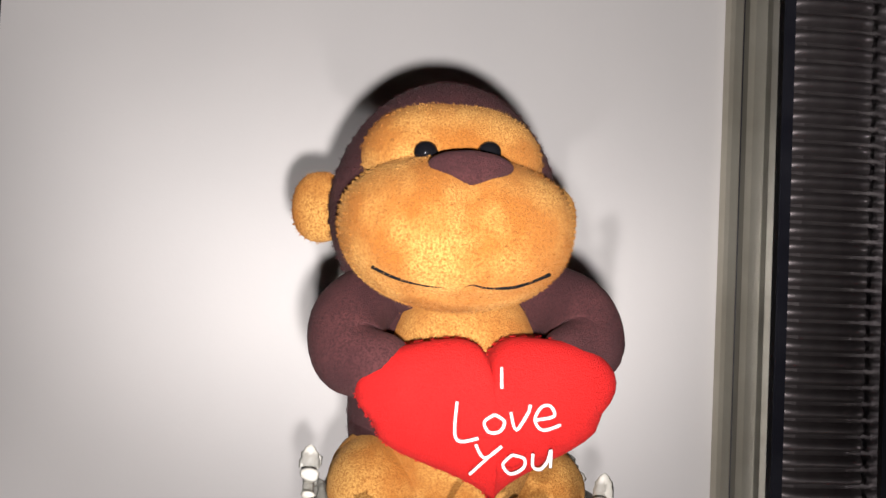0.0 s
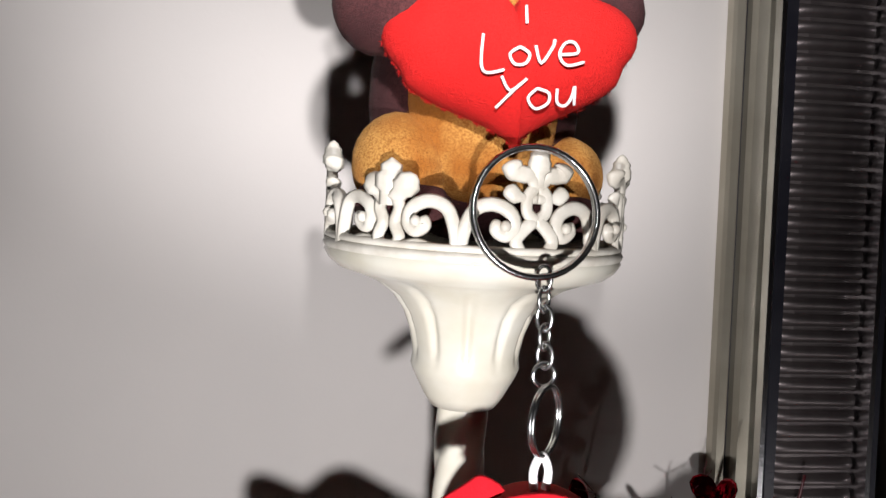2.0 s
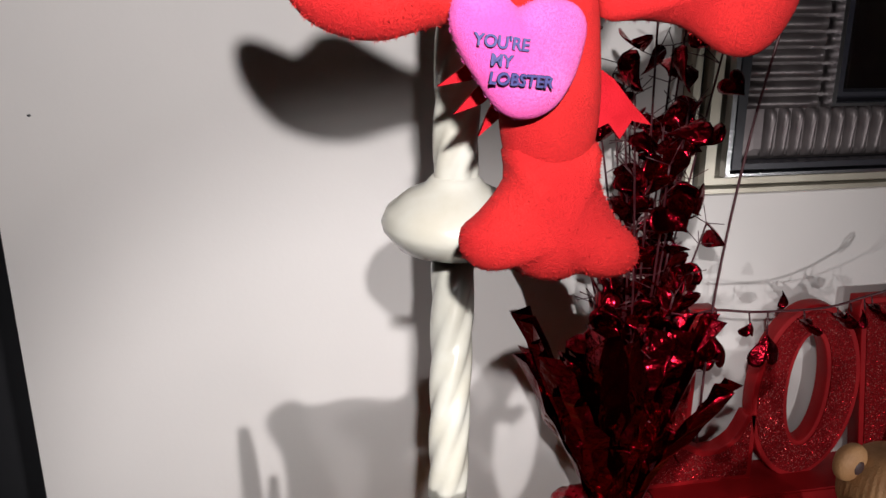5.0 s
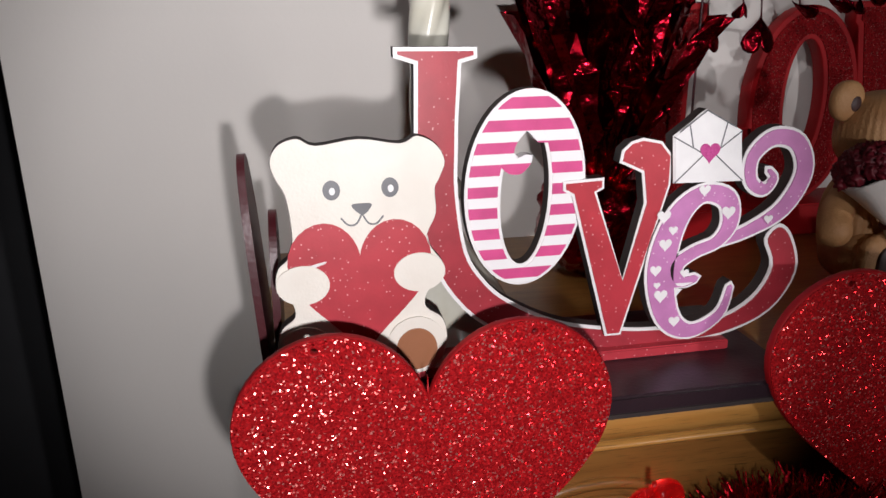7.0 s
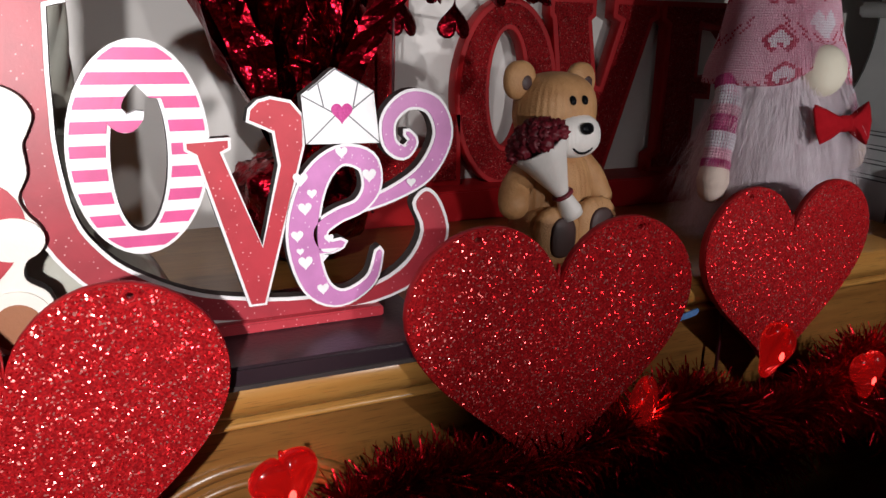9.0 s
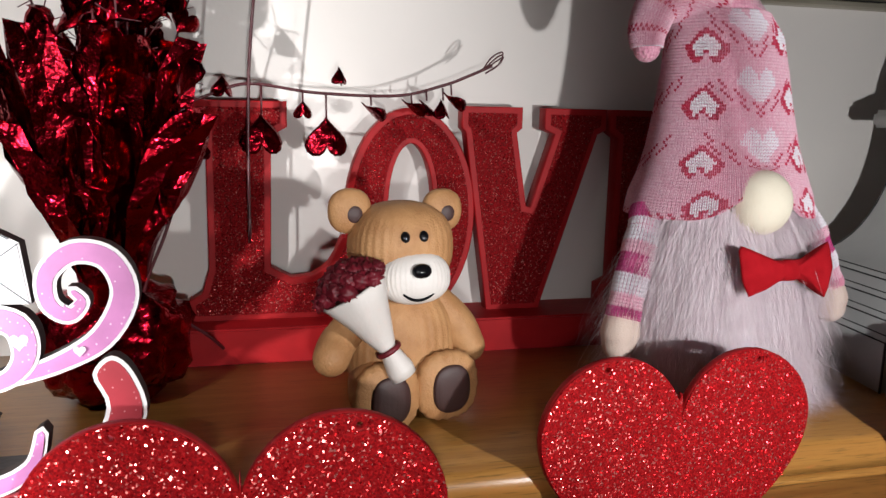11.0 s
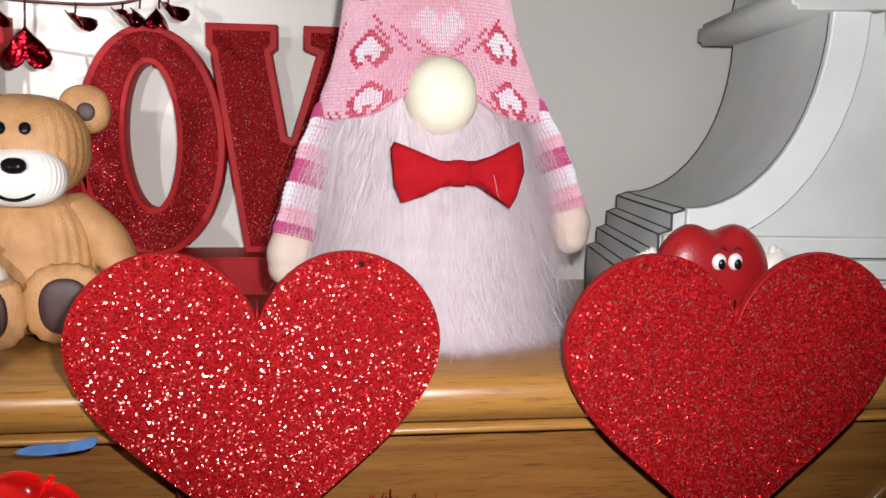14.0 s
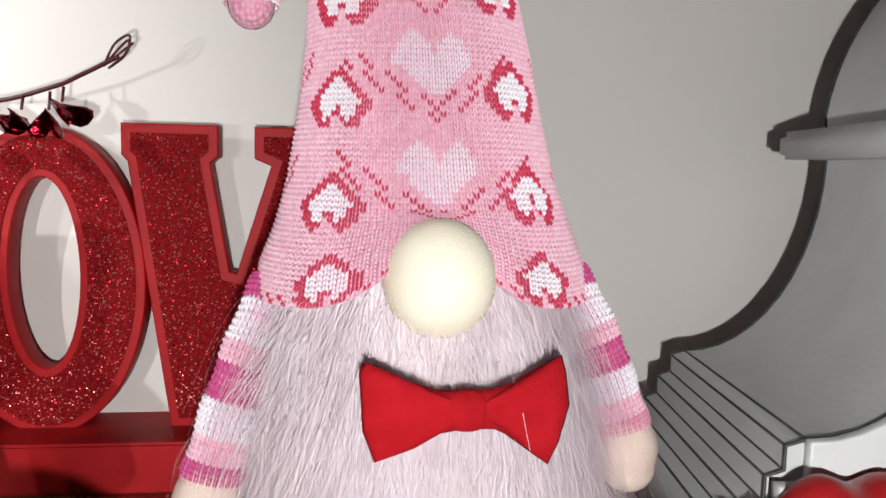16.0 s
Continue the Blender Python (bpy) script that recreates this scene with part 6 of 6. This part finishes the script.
for s, x, z in ((-1, 0.7145, 0.0225), (1, 0.7720, 0.0235)):
    bm = bmesh.new()
    blob(bm, (x, -0.172, z), (0.0066, 0.0044, 0.0072), (0, s * 35, 0), seg=18, rings=12)
    for k in range(4):
        blob(bm, (x + s * (0.0005 + 0.002 * k) - s * 0.002, -0.172, z + 0.0066 - 0.001 * k), (0.0020, 0.0022, 0.0028), seg=10, rings=8)
    part("glove", bm, M_RESINWHITE, fig, "white glove")
for x in (0.7350, 0.7500):
    bm = bmesh.new()
    limb(bm, [(x, -0.172, -0.003), (x, -0.172, -0.0105), (x + 0.001, -0.177, -0.0128)], [0.0026, 0.0028, 0.0036], 4, 12)
    part("shoe", bm, M_RESINWHITE, fig, "white shoe")

fig.matrix_basis = Matrix.Translation((0, 0, -0.0005)) @ fig.matrix_basis

# ---- foil centrepiece ----
cen = thing("foil_centrepiece", (0.303, -0.075, SHELF_Z), "dark red foil centrepiece with sprays of foil hearts", "table decoration")
FX, FY = 0.303, -0.078
rng = random.Random(40)


def crumpled(u):
    v = noise.noise(u * 2.3) * 0.16 + noise.noise(u * 6.0) * 0.09
    return u * (1 + v)


bm = bmesh.new()
blob(bm, (FX, FY, 0.0145), (0.036, 0.034, 0.0295), (0, 0, 0), 2.8, 48, 30, 0, crumpled)
part("wrapped_weight", bm, M_FOIL, cen, "crumpled red foil wrapped weight")
for i in range(15):
    a = i * 2 * math.pi / 15 * 2.0 + rng.uniform(-0.2, 0.2)
    h, out, w = rng.uniform(0.085, 0.135), rng.uniform(0.022, 0.050), rng.uniform(0.011, 0.017)
    bm = bmesh.new()
    rows = []
    for k in range(9):
        t = k / 8
        c = Vector((FX + math.cos(a) * (0.008 + out * t ** 1.2), FY + math.sin(a) * (0.008 + out * t ** 1.2) * 0.85, 0.036 + h * t))
        side_v = Vector((-math.sin(a), math.cos(a), 0.15 * math.sin(5 * t + i)))
        ww = w * (0.35 + 1.1 * t - 0.55 * max(0, t - 0.75) / 0.25)
        crease = Vector((math.cos(a), math.sin(a), 0)) * 0.006 * (0.5 + t)
        jit = lambda: Vector((rng.uniform(-1, 1), rng.uniform(-1, 1), rng.uniform(-1, 1))) * 0.0022
        rows.append([bm.verts.new(c - side_v * ww + jit()), bm.verts.new(c - side_v * ww * 0.45 + crease + jit()), bm.verts.new(c - crease * 0.3 + jit()), bm.verts.new(c + side_v * ww * 0.5 + crease + jit()), bm.verts.new(c + side_v * ww + jit())])
    for r0, r1 in zip(rows, rows[1:]):
        for j in range(4):
            bm.faces.new((r0[j], r0[j + 1], r1[j + 1], r1[j]))
    part("foil_leaf", bm, (M_FOIL, M_FOILDARK)[i % 2], cen, "creased red foil leaf", smooth=False)


def foil_heart_mesh(w, bend):
    bm = bmesh.new()
    cushion(bm, heart_line(w, w * 0.95, 24), 0.0016, 0, 3)
    for v in bm.verts:
        v.co.y += bend * v.co.x * v.co.x / w
    bmesh.ops.recalc_face_normals(bm, faces=bm.faces)
    me = bpy.data.meshes.new("foil_heart")
    bm.to_mesh(me)
    bm.free()
    me.materials.append(M_FOIL)
    me.shade_smooth()
    return me


HEARTS = [foil_heart_mesh(0.0135, 1.2), foil_heart_mesh(0.0180, -1.4), foil_heart_mesh(0.0110, 2.0)]
SPRAY = [foil_heart_mesh(0.0190, 1.2), foil_heart_mesh(0.0240, -1.4), foil_heart_mesh(0.0150, 2.0)]
for i in range(30):
    a = i * 2.4
    reach, h = rng.uniform(0.008, 0.046), rng.uniform(0.10, 0.300)
    pts = smooth_line([(FX + 0.004 * math.cos(a), FY + 0.004 * math.sin(a), 0.05), (FX + 0.008 + reach * 0.35 * math.cos(a), FY + reach * 0.3 * math.sin(a), 0.05 + h * 0.45), (FX + 0.010 + reach * math.cos(a), FY + reach * 0.7 * math.sin(a), 0.05 + h * 0.95)], 10)
    bm = bmesh.new()
    tube(bm, pts, 0.0006, 5)
    for p in pts[8::2]:
        for s in range(3):
            d = Vector((rng.uniform(-1, 1), rng.uniform(-1, 1), rng.uniform(-0.2, 0.9))).normalized() * rng.uniform(0.008, 0.016)
            tube(bm, [p, p + d], 0.00028, 4)
    part("wire_spray", bm, M_WIRE, cen, "dark red foil wire")
    for p in pts[5::2]:
        ob = new("foil_heart", rng.choice(SPRAY))
        ob.matrix_basis = Matrix.Translation(p + Vector((rng.uniform(-0.011, 0.011), rng.uniform(-0.012, 0.006), rng.uniform(-0.006, 0.006)))) @ pose(0, 0, 0, rng.uniform(-70, 70), rng.uniform(-60, 60), rng.uniform(-80, 80))
        adopt(ob, cen)
for pts in ([(0.332, -0.080, 0.008), (0.318, -0.082, 0.035), (0.330, -0.082, 0.070), (0.3345, -0.082, 0.084), (0.3300, -0.082, 0.080), (0.320, -0.082, 0.050), (0.314, -0.081, 0.036)], [(0.312, -0.080, 0.040), (0.328, -0.072, 0.028), (0.348, -0.062, 0.010), (0.356, -0.056, 0.0)]):
    bm = bmesh.new()
    tube(bm, smooth_line(pts, 6), 0.0009, 6)
    part("loose_wire", bm, M_WIRE, cen, "loose twisted wire end")
bm = bmesh.new()
tube(bm, smooth_line([(0.372, -0.05, 0.06), (0.374, -0.05, 0.16), (0.386, -0.05, 0.26), (0.400, -0.05, 0.33)], 8), 0.0009, 6)
part("long_wire", bm, M_WIRE, cen, "long dark red stem")

gar = thing("heart_garland", (0.43, -0.045, 0.145), "dark red wire garland strung with small foil hearts", "garland")
gl = smooth_line([(0.318, -0.066, 0.128), (0.349, -0.050, 0.1415), (0.3735, -0.044, 0.1495), (0.4107, -0.042, 0.1455), (0.4579, -0.042, 0.1450), (0.4850, -0.044, 0.1515), (0.4990, -0.048, 0.1570), (0.5130, -0.052, 0.1635)], 8)
bm = bmesh.new()
tube(bm, gl, 0.0009, 6)
part("wire", bm, M_WIRE, gar, "dark red twisted wire")
big = foil_heart_mesh(0.0250, 0.5)
for me in HEARTS + [big]:
    me.materials.clear()
    me.materials.append(M_FOILDARK)
for x, z, dz, me, turn in ((0.3800, 0.1490, -0.027, big, 15), (0.4162, 0.1455, -0.0245, big, 6), (0.4030, 0.1460, -0.010, HEARTS[2], 0), (0.4420, 0.1450, -0.010, HEARTS[1], 75), (0.4660, 0.1455, -0.008, HEARTS[1], 80), (0.4900, 0.1520, -0.010, HEARTS[1], 70), (0.4250, 0.1500, 0.006, HEARTS[2], 50),
                           (0.4850, 0.1500, -0.012, HEARTS[0], 40), (0.3600, 0.1450, 0.003, HEARTS[0], 30), (0.3400, 0.1350, -0.010, big, 30), (0.3300, 0.1300, -0.016, big, 70), (0.3250, 0.1350, 0.006, big, 20), (0.3420, 0.1300, -0.020, HEARTS[1], 110), (0.4750, 0.1480, -0.009, HEARTS[0], 85)):
    ob = new("foil_heart", me)
    ob.matrix_basis = pose(x, -0.047, z + dz, 8 if turn < 20 else turn * 0.6, 180, turn)
    adopt(ob, gar)
    bm = bmesh.new()
    tube(bm, [(x, -0.044, z), (x, -0.046, z + dz * 0.6)], 0.0006, 5)
    part("hanger", bm, M_WIRE, gar)
bm = bmesh.new()
for k in range(3):
    tube(bm, smooth_line([(0.507, -0.050, 0.160), (0.512 + 0.003 * k, -0.053, 0.168), (0.518, -0.055, 0.171 - 0.002 * k), (0.516, -0.054, 0.164), (0.509, -0.051, 0.159)], 5), 0.0005, 5)
part("wire_knot", bm, M_WIRE, gar, "twisted wire end")

# ---- tinsel and heart lights below the edge ----
tin = thing("tinsel_garland", (0.42, -0.245, -0.09), "thick dark red tinsel garland swagged under the edge", "tinsel")
line = smooth_line([(0.150, -0.262, -0.110), (0.215, -0.262, -0.092), (0.255, -0.262, -0.086), (0.285, -0.260, -0.070), (0.315, -0.258, -0.066), (0.350, -0.256, -0.074), (0.400, -0.254, -0.070), (0.440, -0.250, -0.062), (0.470, -0.246, -0.066), (0.505, -0.240, -0.086), (0.535, -0.236, -0.094),
                    (0.565, -0.236, -0.084), (0.593, -0.236, -0.068), (0.620, -0.236, -0.074), (0.645, -0.236, -0.094), (0.680, -0.236, -0.118), (0.740, -0.236, -0.124), (0.800, -0.236, -0.112)], 10)
rng = random.Random(77)
bm = bmesh.new()
tube(bm, line, 0.0018, 6)
part("core", bm, M_WIRE, tin, "twisted core")
verts, faces = [], []
for _ in range(26000):
    i = rng.randrange(len(line) - 1)
    p = line[i].lerp(line[i + 1], rng.random()) + Vector((0, 0.004, -0.030)) * rng.choice((0, 0, 1))
    d = Vector((rng.gauss(0, 0.55), rng.gauss(0, 1), rng.gauss(0, 1))).normalized()
    L = rng.uniform(0.010, 0.024)
    s = d.orthogonal().normalized().lerp(Vector((rng.uniform(-1, 1), rng.uniform(-1, 1), rng.uniform(-1, 1))), 0.6).normalized() * rng.uniform(0.0003, 0.0006)
    q = p + d * L + Vector((rng.uniform(-1, 1), rng.uniform(-1, 1), rng.uniform(-1, 0.4))) * 0.003
    m_ = p + d * L * 0.55
    k = len(verts)
    verts += [tuple(v) for v in (p - s * 0.6, p + s * 0.6, m_ + s, q + s * 0.7, q - s * 0.7, m_ - s)]
    faces += [(k, k + 1, k + 2, k + 5), (k + 5, k + 2, k + 3, k + 4)]
me = bpy.data.meshes.new("fringe")
me.from_pydata(verts, [], faces)
me.materials.append(M_TINSEL)
tagged(adopt(new("fringe", me), tin), "dark red metallic strands")

for k, (x, y, z, rz, ry) in enumerate(((0.1967, -0.272, -0.0680, -20, 10), (0.2501, -0.270, -0.0463, 15, -8), (0.4230, -0.254, -0.0565, 40, 0), (0.4945, -0.262, -0.0360, 10, 30), (0.5815, -0.252, -0.0690, 5, 0), (0.6500, -0.256, -0.1020, -30, -20), (0.7050, -0.256, -0.1080, 20, 10))):
    lt = thing("heart_light", (x, y, z), "glowing red translucent heart bulb of a light string", "string light", "heart string lights")
    m = pose(x, y, z, 0, ry, rz)
    bm = bmesh.new()
    cushion(bm, heart_line(0.0270, 0.0275, 36, 0.45), 0.0120, 0, 7, m=m, belly=0.45)
    bulb = part("bulb", bm, M_BULB, lt, "red translucent heart bulb")
    bulb.visible_shadow = False
    bm = bmesh.new()
    blob(bm, m @ Vector((0, -0.0042, -0.001)), (0.0014, 0.0012, 0.0024), seg=12, rings=8)
    part("diode", bm, M_LED, lt, "bright diode")
    bm = bmesh.new()
    tube(bm, [m @ Vector((0, 0, 0.0075)), m @ Vector((0.0005, 0, 0.0155))], 0.0010, 8)
    part("socket", bm, M_BULB, lt, "red socket")
wire = thing("light_cord", (0.45, -0.235, -0.05), "thin dark red cord of the light string", "cord")
bm = bmesh.new()
tube(bm, [p + Vector((0, 0.006, 0.004 + 0.003 * math.sin(i * 0.4))) for i, p in enumerate(line)], 0.0009, 6)
part("cord", bm, M_WIRE, wire)
bm = bmesh.new()
tube(bm, smooth_line([(0.5235, -0.197, -0.038), (0.5230, -0.1985, -0.060), (0.5225, -0.1985, -0.110)], 6), 0.0011, 6)
part("hanging_cord", bm, M_WIRE, wire)
for pts in (((0.4350, -0.0395), (0.4380, -0.0360), (0.4460, -0.0356), (0.4520, -0.0376), (0.4470, -0.0405), (0.4400, -0.0425)), ((0.4680, -0.0378), (0.4760, -0.0352), (0.4860, -0.0350), (0.4960, -0.0330), (0.4950, -0.0368), (0.4850, -0.0386), (0.4760, -0.0392))):
    tp = thing("tape_scrap", (pts[0][0], -0.24, pts[0][1]), "torn scrap of blue masking tape under the oak edge", "tape", "tape scraps")
    xm = sum(p[0] for p in pts) / len(pts)
    ye = edge_y(xm) - 0.0035
    plate("scrap", [curve2(pts, 3)], ye, ye + 0.0008, M_BLUE, tp)

# the bear and its roses look a little aside
for ob in (bear, bq):
    turn = Matrix.Translation((0.4472, -0.1305, 0.099)) @ Matrix.Rotation(radians(12), 4, "Z") @ Matrix.Diagonal((1, 1, 1.02, 1)) @ Matrix.Translation((-0.4510, 0.145, -0.1))
    ob.matrix_basis = turn @ ob.matrix_basis
